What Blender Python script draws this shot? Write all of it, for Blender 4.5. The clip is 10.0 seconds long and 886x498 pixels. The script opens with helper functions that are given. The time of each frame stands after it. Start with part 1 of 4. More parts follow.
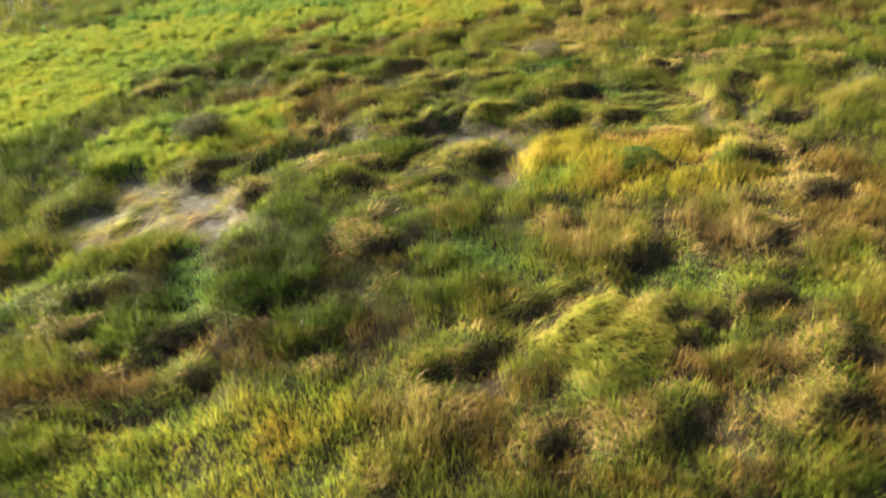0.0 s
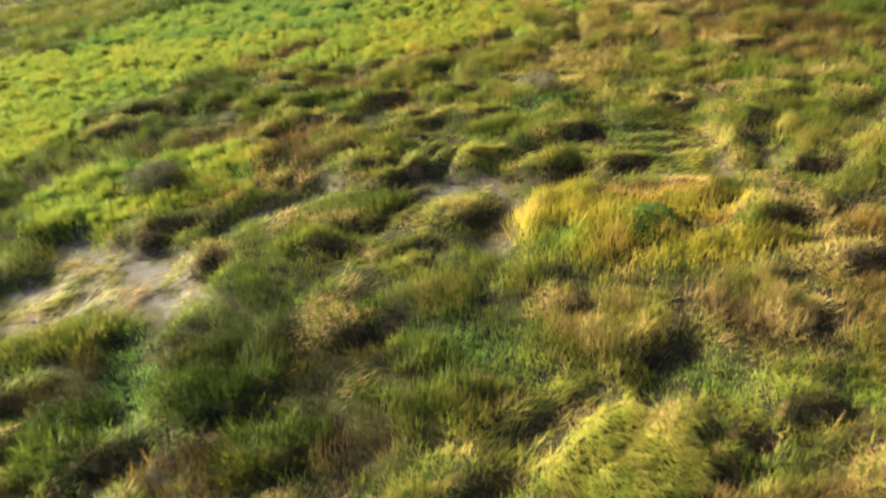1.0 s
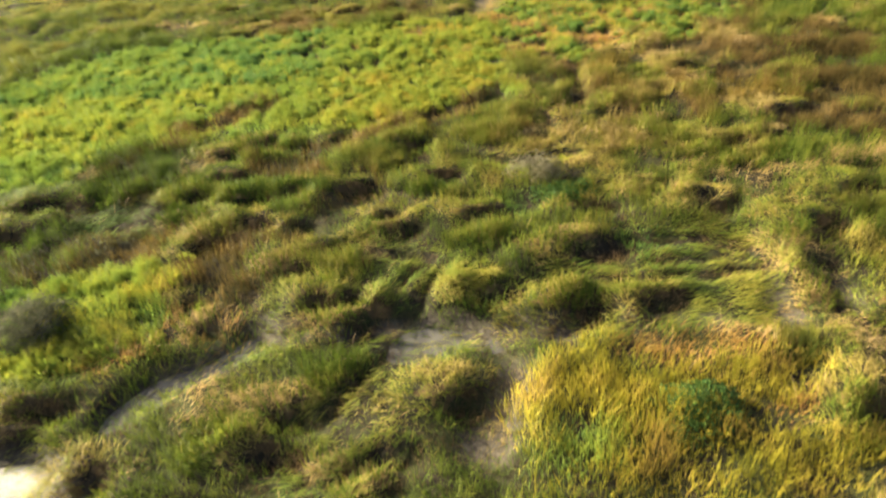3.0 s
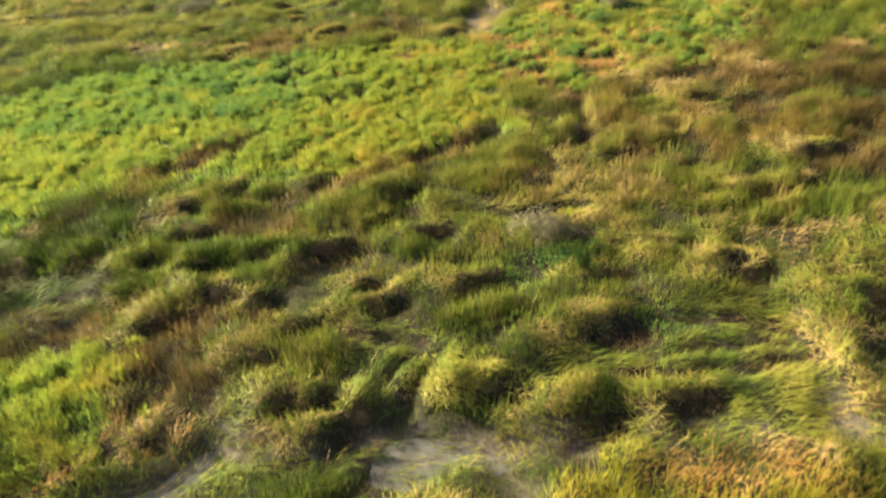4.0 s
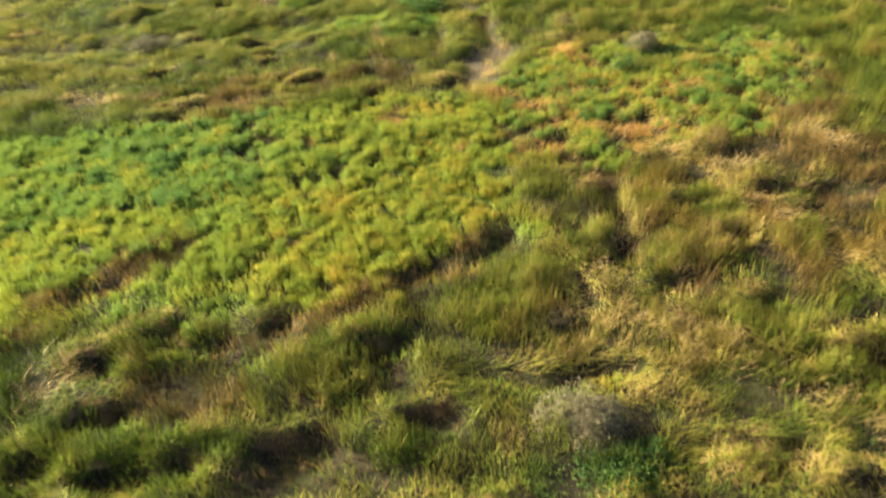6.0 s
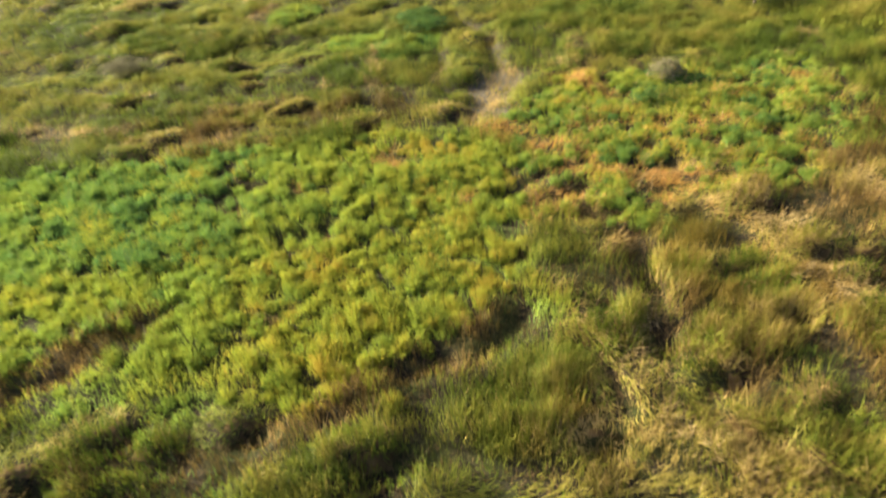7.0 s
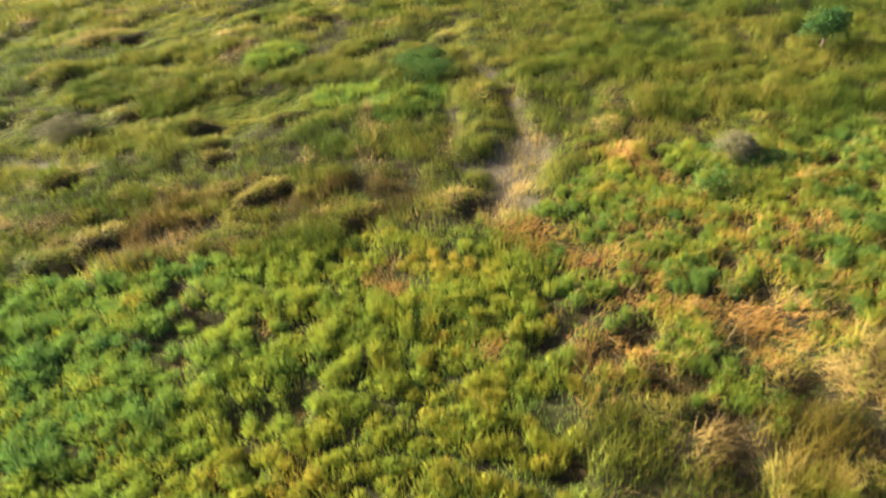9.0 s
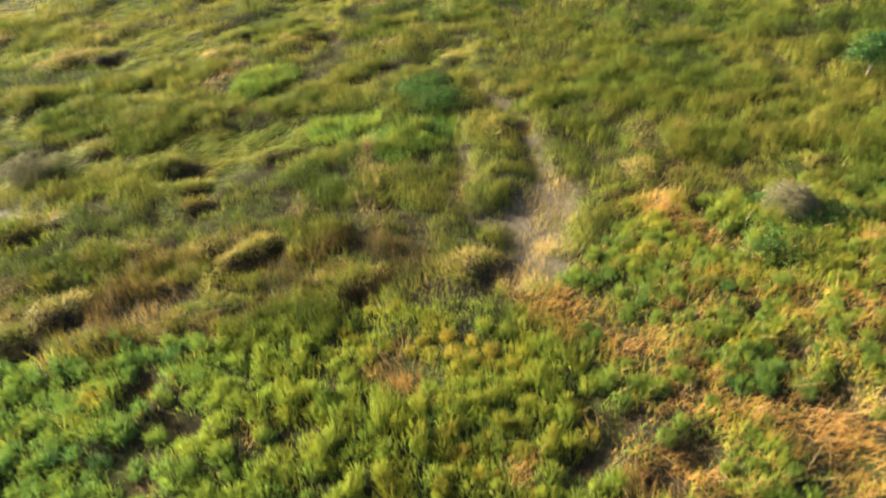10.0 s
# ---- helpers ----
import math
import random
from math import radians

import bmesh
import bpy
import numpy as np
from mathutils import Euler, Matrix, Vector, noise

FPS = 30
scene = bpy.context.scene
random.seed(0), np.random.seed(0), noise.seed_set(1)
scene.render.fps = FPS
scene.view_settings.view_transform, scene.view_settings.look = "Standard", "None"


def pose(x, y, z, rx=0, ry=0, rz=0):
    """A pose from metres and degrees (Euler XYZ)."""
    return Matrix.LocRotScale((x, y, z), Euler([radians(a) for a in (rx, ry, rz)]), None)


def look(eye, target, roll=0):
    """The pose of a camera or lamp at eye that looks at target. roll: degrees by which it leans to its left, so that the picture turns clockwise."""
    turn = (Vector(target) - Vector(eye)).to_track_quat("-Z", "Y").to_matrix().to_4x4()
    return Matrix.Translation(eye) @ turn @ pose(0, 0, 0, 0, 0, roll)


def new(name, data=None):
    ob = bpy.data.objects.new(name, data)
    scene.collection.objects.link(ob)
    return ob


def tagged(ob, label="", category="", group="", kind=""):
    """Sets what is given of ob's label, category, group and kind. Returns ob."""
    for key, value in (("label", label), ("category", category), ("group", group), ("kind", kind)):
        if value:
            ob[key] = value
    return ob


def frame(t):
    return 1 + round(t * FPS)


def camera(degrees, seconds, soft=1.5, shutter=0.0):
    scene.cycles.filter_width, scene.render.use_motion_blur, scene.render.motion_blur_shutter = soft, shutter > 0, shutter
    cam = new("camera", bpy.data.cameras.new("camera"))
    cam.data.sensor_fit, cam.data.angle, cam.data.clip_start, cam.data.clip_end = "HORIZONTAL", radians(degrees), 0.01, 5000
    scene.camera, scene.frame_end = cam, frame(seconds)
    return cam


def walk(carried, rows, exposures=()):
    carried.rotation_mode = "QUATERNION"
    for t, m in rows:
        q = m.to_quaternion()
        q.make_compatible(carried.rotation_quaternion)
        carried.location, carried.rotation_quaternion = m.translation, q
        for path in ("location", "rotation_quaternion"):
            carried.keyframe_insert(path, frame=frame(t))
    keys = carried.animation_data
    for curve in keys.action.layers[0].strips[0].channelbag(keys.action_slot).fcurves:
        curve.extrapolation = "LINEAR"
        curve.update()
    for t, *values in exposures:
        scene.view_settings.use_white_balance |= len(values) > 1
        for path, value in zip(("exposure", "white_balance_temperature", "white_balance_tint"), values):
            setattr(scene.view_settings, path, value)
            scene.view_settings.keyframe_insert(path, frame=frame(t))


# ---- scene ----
cam = camera(70.2, 10.0, soft=2.25, shutter=0.5)
METRES, EYE, TILT, LEAN, TURN = 49.08, 16.6, 0.0, 0.0, 0.0
ROWS = [
    (0.0, 0.0, 0.0, 0.0, -2.97, -37.73, 3.85),
    (0.5, 0.0061, 0.052, 0.0009, -3.42, -37.7, 3.85),
    (1.0, 0.0119, 0.1001, 0.0016, -3.82, -37.68, 3.86),
    (1.5, 0.0183, 0.1519, 0.0017, -4.23, -37.66, 3.85),
    (2.0, 0.024, 0.1997, 0.0024, -4.59, -37.66, 3.81),
    (2.5, 0.0296, 0.2517, 0.0028, -5.02, -37.65, 3.8),
    (4.0, 0.0453, 0.399, 0.0038, -6.25, -37.69, 3.7),
    (4.5, 0.0506, 0.4503, 0.0029, -6.51, -37.7, 3.68),
    (5.0, 0.0554, 0.4978, 0.0023, -6.61, -37.74, 3.65),
    (5.5, 0.0604, 0.5497, 0.0024, -6.7, -37.81, 3.62),
    (7.0, 0.0724, 0.6989, 0.0014, -6.83, -37.91, 3.51),
    (7.5, 0.076, 0.751, 0.001, -6.86, -37.98, 3.47),
    (8.0, 0.0791, 0.799, 0.0004, -6.9, -38.04, 3.44),
    (8.5, 0.0814, 0.8504, 0.0003, -6.99, -38.12, 3.41),
    (9.0, 0.0819, 0.8981, 0.0003, -7.07, -38.19, 3.36),
    (9.5, 0.0813, 0.9495, 0.0003, -7.18, -38.29, 3.28),
    (10.0, 0.0806, 0.9958, 0.0002, -7.36, -38.38, 3.27),
]
walk(cam, [(t, pose(0, 0, EYE, TILT, LEAN, TURN) @ pose(METRES * x, METRES * y, METRES * z, 90 + pitch, roll, yaw)) for t, x, y, z, yaw, pitch, roll in ROWS])

# ---- light: low sun from ahead and to the left, clear sky ----
SUN_UP, SUN_AZ = radians(29), radians(-62)   # azimuth from +y, to the right
to_sun = Vector((math.sin(SUN_AZ) * math.cos(SUN_UP), math.cos(SUN_AZ) * math.cos(SUN_UP), math.sin(SUN_UP)))
world = bpy.data.worlds.new("sky")
scene.world = world
world.use_nodes = True
sky = world.node_tree.nodes.new("ShaderNodeTexSky")
sky.sky_type, sky.sun_disc = "NISHITA", False
sky.sun_elevation, sky.sun_rotation = SUN_UP, SUN_AZ
sky.air_density, sky.dust_density, sky.ozone_density = 0.8, 6.0, 0.5
back = world.node_tree.nodes["Background"]
back.inputs["Strength"].default_value = 0.085
world.node_tree.links.new(sky.outputs[0], back.inputs["Color"])
sun = new("sun", bpy.data.lights.new("sun", "SUN"))
sun.data.energy, sun.data.angle, sun.data.color = 5.0, radians(0.6), (1.0, 0.885, 0.54)
sun.matrix_world = look((0, 0, 60), Vector((0, 0, 60)) - to_sun)
scene.view_settings.exposure = 1.75


# ---- materials ----
def wire(m, a, b):
    m.node_tree.links.new(a, b)


def material(name):
    m = bpy.data.materials.new(name)
    m.use_nodes = True
    return m, m.node_tree.nodes, m.node_tree.nodes["Principled BSDF"]


def ramp_node(nodes, stops):
    r = nodes.new("ShaderNodeValToRGB")
    while len(r.color_ramp.elements) < len(stops):
        r.color_ramp.elements.new(0.5)
    for e, (p, c) in zip(r.color_ramp.elements, stops):
        e.position, e.color = p, (*c, 1)
    return r


def noise_node(m, scale, detail=3.0, rough=0.6):
    n = m.node_tree.nodes.new("ShaderNodeTexNoise")
    n.inputs["Scale"].default_value, n.inputs["Detail"].default_value, n.inputs["Roughness"].default_value = scale, detail, rough
    g = m.node_tree.nodes.new("ShaderNodeNewGeometry")
    wire(m, g.outputs["Position"], n.inputs["Vector"])
    return n


def leaf_material(name, stops, through_light=0.28, rough=0.55):
    """Leaves and blades: colour by each blade's own tone, thin enough to let sunlight through."""
    m, nodes, bsdf = material(name)
    tone = nodes.new("ShaderNodeAttribute")
    tone.attribute_name = "tone"
    ramp = ramp_node(nodes, stops)
    blotch = noise_node(m, 9.0, 2.0)
    add = nodes.new("ShaderNodeMath")
    add.operation = "MULTIPLY_ADD"
    add.inputs[1].default_value = 0.22
    off = nodes.new("ShaderNodeMath")
    off.operation = "ADD"
    off.inputs[1].default_value = -0.11
    wire(m, blotch.outputs[0], add.inputs[0])
    wire(m, tone.outputs["Fac"], off.inputs[0])
    wire(m, off.outputs[0], add.inputs[2])
    wire(m, add.outputs[0], ramp.inputs[0])
    wire(m, ramp.outputs[0], bsdf.inputs["Base Color"])
    bsdf.inputs["Roughness"].default_value = rough
    bsdf.inputs["Specular IOR Level"].default_value = 0.12
    lie, geo = nodes.new("ShaderNodeAttribute"), nodes.new("ShaderNodeNewGeometry")
    lie.attribute_name = "lie"
    blend = nodes.new("ShaderNodeVectorMath")       # a blade shades with the tuft that it is part of
    blend.operation = "MULTIPLY_ADD"
    blend.inputs[1].default_value = (0.22, 0.22, 0.22)
    wire(m, geo.outputs["Normal"], blend.inputs[0])
    wire(m, lie.outputs["Vector"], blend.inputs[2])
    unit = nodes.new("ShaderNodeVectorMath")
    unit.operation = "NORMALIZE"
    wire(m, blend.outputs[0], unit.inputs[0])
    wire(m, unit.outputs[0], bsdf.inputs["Normal"])
    thin = nodes.new("ShaderNodeBsdfTranslucent")
    wire(m, ramp.outputs[0], thin.inputs[0])
    mix = nodes.new("ShaderNodeMixShader")
    mix.inputs[0].default_value = through_light
    wire(m, bsdf.outputs[0], mix.inputs[1])
    wire(m, thin.outputs[0], mix.inputs[2])
    wire(m, mix.outputs[0], nodes["Material Output"].inputs[0])
    return m


OLIVE = leaf_material("marsh_grass", [(0.0, (0.055, 0.088, 0.012)), (0.3, (0.11, 0.165, 0.022)), (0.55, (0.205, 0.235, 0.030)), (0.78, (0.315, 0.255, 0.055)), (1.0, (0.48, 0.35, 0.14))])
YELLOW = leaf_material("yellow_reed_grass", [(0.0, (0.10, 0.14, 0.015)), (0.4, (0.29, 0.30, 0.03)), (0.75, (0.47, 0.40, 0.045)), (1.0, (0.54, 0.36, 0.09))], 0.35)
STRAW = leaf_material("dry_straw", [(0.0, (0.15, 0.13, 0.04)), (0.35, (0.30, 0.22, 0.08)), (0.7, (0.44, 0.305, 0.115)), (1.0, (0.56, 0.42, 0.215))], 0.25)
ORANGE = leaf_material("rusty_straw", [(0.0, (0.16, 0.13, 0.03)), (0.3, (0.32, 0.21, 0.05)), (0.65, (0.50, 0.27, 0.08)), (1.0, (0.58, 0.37, 0.16))], 0.25)
LUSH = leaf_material("lush_low_grass", [(0.0, (0.035, 0.085, 0.016)), (0.4, (0.13, 0.18, 0.028)), (0.8, (0.28, 0.26, 0.045)), (1.0, (0.42, 0.35, 0.10))])
LEAFY = leaf_material("bright_herb_leaf", [(0.0, (0.05, 0.15, 0.065)), (0.3, (0.14, 0.27, 0.065)), (0.6, (0.26, 0.36, 0.055)), (0.85, (0.39, 0.41, 0.05)), (1.0, (0.50, 0.37, 0.06))], 0.40)
SHRUB = leaf_material("dark_shrub_leaf", [(0.0, (0.035, 0.10, 0.04)), (0.5, (0.09, 0.20, 0.06)), (1.0, (0.20, 0.31, 0.05))])
GREY = leaf_material("grey_shrub_leaf", [(0.0, (0.10, 0.11, 0.065)), (0.5, (0.27, 0.25, 0.155)), (1.0, (0.46, 0.40, 0.27))], 0.22)
DUN = leaf_material("withered_dun_grass", [(0.0, (0.045, 0.05, 0.012)), (0.4, (0.125, 0.094, 0.024)), (0.75, (0.22, 0.145, 0.05)), (1.0, (0.34, 0.24, 0.10))])
AUTUMN_GRASS = leaf_material("rusty_olive_grass", [(0.0, (0.075, 0.075, 0.014)), (0.35, (0.19, 0.15, 0.026)), (0.65, (0.34, 0.225, 0.055)), (1.0, (0.50, 0.345, 0.14))], 0.3)
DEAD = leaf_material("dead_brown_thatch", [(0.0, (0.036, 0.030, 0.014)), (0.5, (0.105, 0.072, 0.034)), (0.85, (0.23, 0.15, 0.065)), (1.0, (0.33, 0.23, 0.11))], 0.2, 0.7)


def ground_material():
    m, nodes, bsdf = material("peat_and_moss")
    fine, broad = noise_node(m, 6.0, 5.0, 0.7), noise_node(m, 0.7, 3.0)
    peat = ramp_node(nodes, [(0.3, (0.010, 0.008, 0.006)), (0.5, (0.022, 0.018, 0.011)), (0.68, (0.045, 0.036, 0.02)), (0.85, (0.10, 0.075, 0.045))])
    moss = ramp_node(nodes, [(0.3, (0.018, 0.024, 0.008)), (0.6, (0.045, 0.05, 0.014)), (0.8, (0.10, 0.095, 0.03))])
    mud = ramp_node(nodes, [(0.3, (0.045, 0.036, 0.026)), (0.55, (0.10, 0.083, 0.064)), (0.75, (0.17, 0.145, 0.118))])
    for r in (peat, moss, mud):
        wire(m, fine.outputs[0], r.inputs[0])
    wet = nodes.new("ShaderNodeAttribute")
    wet.attribute_name = "wet"
    pick = ramp_node(nodes, [(0.42, (0, 0, 0)), (0.6, (1, 1, 1))])
    wire(m, broad.outputs[0], pick.inputs[0])
    colour = nodes.new("ShaderNodeMix")
    colour.data_type = "RGBA"
    wire(m, pick.outputs[0], colour.inputs[0])
    wire(m, peat.outputs[0], colour.inputs[6])
    wire(m, moss.outputs[0], colour.inputs[7])
    muddy = nodes.new("ShaderNodeMix")
    muddy.data_type = "RGBA"
    wire(m, wet.outputs["Fac"], muddy.inputs[0])
    wire(m, colour.outputs[2], muddy.inputs[6])
    wire(m, mud.outputs[0], muddy.inputs[7])
    wire(m, muddy.outputs[2], bsdf.inputs["Base Color"])
    gloss = nodes.new("ShaderNodeMapRange")
    gloss.inputs["To Min"].default_value, gloss.inputs["To Max"].default_value = 0.9, 0.5
    wire(m, wet.outputs["Fac"], gloss.inputs["Value"])
    wire(m, gloss.outputs[0], bsdf.inputs["Roughness"])
    bump = nodes.new("ShaderNodeBump")
    bsdf.inputs["Specular IOR Level"].default_value = 0.2
    bump.inputs["Strength"].default_value, bump.inputs["Distance"].default_value = 0.7, 0.08
    wire(m, fine.outputs[0], bump.inputs["Height"])
    wire(m, bump.outputs[0], bsdf.inputs["Normal"])
    return m


def water_material():
    m, nodes, bsdf = material("marsh_water")
    paleness = noise_node(m, 1.2, 3.0)
    # base colour made paler to stand in for bright sky reflected in the pools
    col = ramp_node(nodes, [(0.35, (0.065, 0.059, 0.052)), (0.7, (0.15, 0.142, 0.132))])
    wire(m, paleness.outputs[0], col.inputs[0])
    wire(m, col.outputs[0], bsdf.inputs["Base Color"])
    bsdf.inputs["Roughness"].default_value, bsdf.inputs["IOR"].default_value = 0.14, 1.33
    ripple = noise_node(m, 14.0, 3.0)
    bump = nodes.new("ShaderNodeBump")
    bump.inputs["Strength"].default_value, bump.inputs["Distance"].default_value = 0.5, 0.04
    wire(m, ripple.outputs[0], bump.inputs["Height"])
    wire(m, bump.outputs[0], bsdf.inputs["Normal"])
    return m


def bark_material():
    m, nodes, bsdf = material("grey_bark")
    n = noise_node(m, 12.0, 4.0)
    col = ramp_node(nodes, [(0.3, (0.08, 0.06, 0.045)), (0.7, (0.26, 0.21, 0.16))])
    wire(m, n.outputs[0], col.inputs[0])
    wire(m, col.outputs[0], bsdf.inputs["Base Color"])
    bsdf.inputs["Roughness"].default_value = 0.85
    return m


GROUND, WATER, BARK = ground_material(), water_material(), bark_material()

# ---- the marsh in plan: kinds of growth, heights, wetness on a grid of 0.2 m ----
rng = np.random.default_rng(7)
STEP, X0, Y0, NX, NY = 0.2, -64.0, -8.0, 700, 700
GX, GY = np.meshgrid(X0 + STEP * np.arange(NX), Y0 + STEP * np.arange(NY))


def fuzz(x, y, size, seed):
    """Smooth random field, 0 to 1, with bumps about size metres across."""
    u, v = np.asarray(x) / size, np.asarray(y) / size
    i, j = np.floor(u).astype(np.int64), np.floor(v).astype(np.int64)
    a, b = u - i, v - j
    a, b = a * a * (3 - 2 * a), b * b * (3 - 2 * b)

    def corner(p, q):
        h = (p * 374761393 + q * 668265263 + seed * 974634777) & 0x7FFFFFFF
        h = ((h ^ (h >> 13)) * 1274126177) & 0x7FFFFFFF
        return ((h ^ (h >> 16)) & 0xFFFF) / 65535.0

    return (corner(i, j) * (1 - a) + corner(i + 1, j) * a) * (1 - b) + (corner(i, j + 1) * (1 - a) + corner(i + 1, j + 1) * a) * b


def fuzz3(x, y, size, seed):
    return 0.57 * fuzz(x, y, size, seed) + 0.29 * fuzz(x, y, size * 0.47, seed + 1) + 0.14 * fuzz(x, y, size * 0.21, seed + 2)


def tufts(x, y):
    """How full the growth stands, 0 to 1: tufts of a hand's width to an arm's length, with hollows between."""
    x = np.asarray(x)
    return np.clip(1.5 * (0.62 * fuzz(0.75 * x, y, 0.85, 301) + 0.38 * fuzz(0.8 * x, y, 0.42, 303)) - 0.25, 0, 1)


GRASS, REED, STRAWS, FLAT, POOL, LOW, HERB, RUST, GAP, MUD, MEADOW, LIME, MIXED, DUNS, TUSSOCK, THATCH, AUTUMN = range(17)
kind_map = np.zeros((NY, NX), np.int8)
comb_map = np.zeros((NY, NX))            # heading in which laid-down growth lies
WX = GX + 1.5 * (fuzz3(GX, GY, 2.4, 11) - 0.5)
WY = GY + 1.5 * (fuzz3(GX, GY, 2.4, 21) - 0.5)
low = np.zeros((NY, NX))                 # where the grass has been grazed and trodden short
tint = np.zeros((NY, NX))                # browner (+) or greener (-) stretches of the open grass
wet = np.zeros((NY, NX))


def patch(kind, x, y, rx, ry, turn=0.0, ragged=1.0):
    """An uneven oval of one kind of growth."""
    c, s = math.cos(radians(turn)), math.sin(radians(turn))
    dx, dy = GX + (WX - GX) * ragged - x, GY + (WY - GY) * ragged - y
    inside = ((dx * c + dy * s) / rx) ** 2 + ((dy * c - dx * s) / ry) ** 2 < 1
    kind_map[inside] = kind
    comb_map[inside] = radians(turn)


def band(kind, points, width):
    """A strip of one kind of growth along a line of points."""
    for (ax, ay), (bx, by) in zip(points, points[1:]):
        ex, ey = bx - ax, by - ay
        t = np.clip(((WX - ax) * ex + (WY - ay) * ey) / (ex * ex + ey * ey), 0, 1)
        inside = np.hypot(WX - ax - t * ex, WY - ay - t * ey) < width * (0.35 + 1.3 * fuzz3(GX, GY, 1.1, 25))
        if kind in (RUST, STRAWS):
            inside &= fuzz(GX, GY, 0.7, 27) > 0.36
        kind_map[inside] = kind
        comb_map[inside] = math.atan2(ey, ex)


def brown(x, y, rx, ry, amount):
    """A stretch where the grass has withered (or, below zero, stayed green)."""
    tint[:] += amount * np.exp(-((WX - x) / rx) ** 2 - ((WY - y) / ry) ** 2)


def trodden(x, y, rx, ry):
    low[:] = np.maximum(low, np.exp(-((WX - x) / rx) ** 2 - ((WY - y) / ry) ** 2))


def field(kind, points):
    """A stand of one kind inside an outline."""
    inside = np.zeros((NY, NX), bool)
    for (ax, ay), (bx, by) in zip(points, points[1:] + points[:1]):
        if ay != by:
            inside ^= ((ay > WY) != (by > WY)) & (WX < (bx - ax) * (WY - ay) / (by - ay) + ax)
    kind_map[inside] = kind


# straw and rust scattered by itself, low green hollows
own = fuzz3(GX, GY, 3.2, 31)
kind_map[own > 0.77] = STRAWS
kind_map[own < 0.2] = LOW
kind_map[(GY > 67) & (fuzz3(GX, GY, 5.0, 37) > np.where(GX < 12, 0.34, 0.48))] = MEADOW
for x, y, rx, ry in ((15.5, 48.5, 4.5, 4.5), (-13.5, 16, 4, 3), (-9.5, 18, 5, 4), (-12, 44, 5, 4), (-12, 37.5, 4, 2.5), (9.5, 11, 6, 3), (-7, 41.5, 7, 4), (-5, 18, 5, 3.5), (-5, 35.5, 6, 2.5), (13.5, 51.0, 4.5, 3.0), (26, 50, 8, 9), (20, 62, 9, 4), (14, 20.5, 5, 3), (-4, 69, 9, 3)):
    dry = ((WX - x) / rx) ** 2 + ((WY - y) / ry) ** 2 < 1
    kind_map[dry & (fuzz3(GX, GY, 2.0, 39) > 0.42)] = DUNS
# near meadow
field(LIME, [(-12.5, 11.2), (-9.2, 13.2), (-4.5, 14.2), (-2.7, 12), (-4, 8.0), (-11, 8.5)])
patch(LOW, -10.8, 13.3, 3.0, 0.7, 0)
band(LOW, [(-0.1, 21.2), (2.7, 19.6), (4.4, 18.4), (8, 18.1), (11, 16.9), (15, 16.9)], 0.8)
band(LOW, [(-10.8, 21.9), (-10.0, 18), (-10.2, 15.9)], 0.8)
patch(FLAT, 4.2, 17.6, 1.6, 0.8, 40)
field(AUTUMN, [(0.2, 13.6), (4.0, 13.6), (8.9, 13.0), (8.3, 11.0), (6.0, 9.0), (2.8, 8.6), (0.0, 10.2)])
field(AUTUMN, [(10.6, 15.4), (15.5, 15.4), (14.2, 12.6), (13.0, 10.0), (9.6, 9.0), (10.0, 12.2), (12.0, 13.2)])
field(AUTUMN, [(13.6, 54.6), (16.4, 55.2), (19.8, 51.4), (18.0, 48.4), (14.8, 48.6), (13.3, 51.0)])
patch(AUTUMN, 20.5, 47.0, 3.5, 2.2, -20)
patch(AUTUMN, 17.5, 22.5, 3.0, 3.0, 20)
patch(AUTUMN, 9.0, 46.2, 1.6, 1.5, 0)
# pools and the ground round them
patch(FLAT, -14.2, 25.6, 4.3, 3.0, 25)
field(MUD, [(-16.6, 29.0), (-13.2, 28.6), (-9.6, 26.1), (-8.6, 23.7), (-11.2, 24.0), (-14, 24.5), (-16.6, 21.6), (-18.6, 19.9), (-19, 21.7), (-17.6, 25.3)])
band(MUD, [(-8, 30.1), (-3.4, 31.8), (1.6, 30.9), (5.1, 30.5), (9.5, 31.0), (15.4, 30.2)], 0.6)
kind_map[(kind_map == MUD) & (fuzz3(GX, GY, 0.9, 53) > 0.56)] = FLAT
patch(POOL, -16.2, 29.3, 1.5, 0.8, 20)
patch(POOL, -14.7, 28.4, 1.0, 0.5, -20)
patch(POOL, -16.9, 25.9, 1.2, 0.8, 30)
patch(POOL, -14.6, 25.1, 1.3, 0.35, 40)
patch(POOL, -11.9, 27.2, 1.4, 0.8, 0)
patch(POOL, -11.0, 24.8, 1.0, 0.8)
patch(POOL, -18.2, 21.3, 1.8, 0.6, 30)
patch(POOL, -8.3, 29.8, 1.8, 0.6, 30)
patch(POOL, -5.4, 31.3, 1.2, 0.4, 40)
patch(POOL, 1.4, 30.8, 1.5, 0.7)
patch(POOL, 4.2, 30.5, 1.1, 0.4)
band(MUD, [(4.6, 28.7), (2.8, 26.1)], 0.55)
patch(POOL, 9.8, 31.6, 0.9, 0.35)
patch(POOL, 16.3, 30.3, 0.9, 0.8)
patch(POOL, 24.0, 33.7, 1.4, 0.8)
patch(FLAT, -13.4, 41.0, 1.6, 1.2, 10)
patch(POOL, -11.5, 38.9, 0.7, 0.4)
patch(POOL, 13.8, 34.4, 1.0, 0.35)
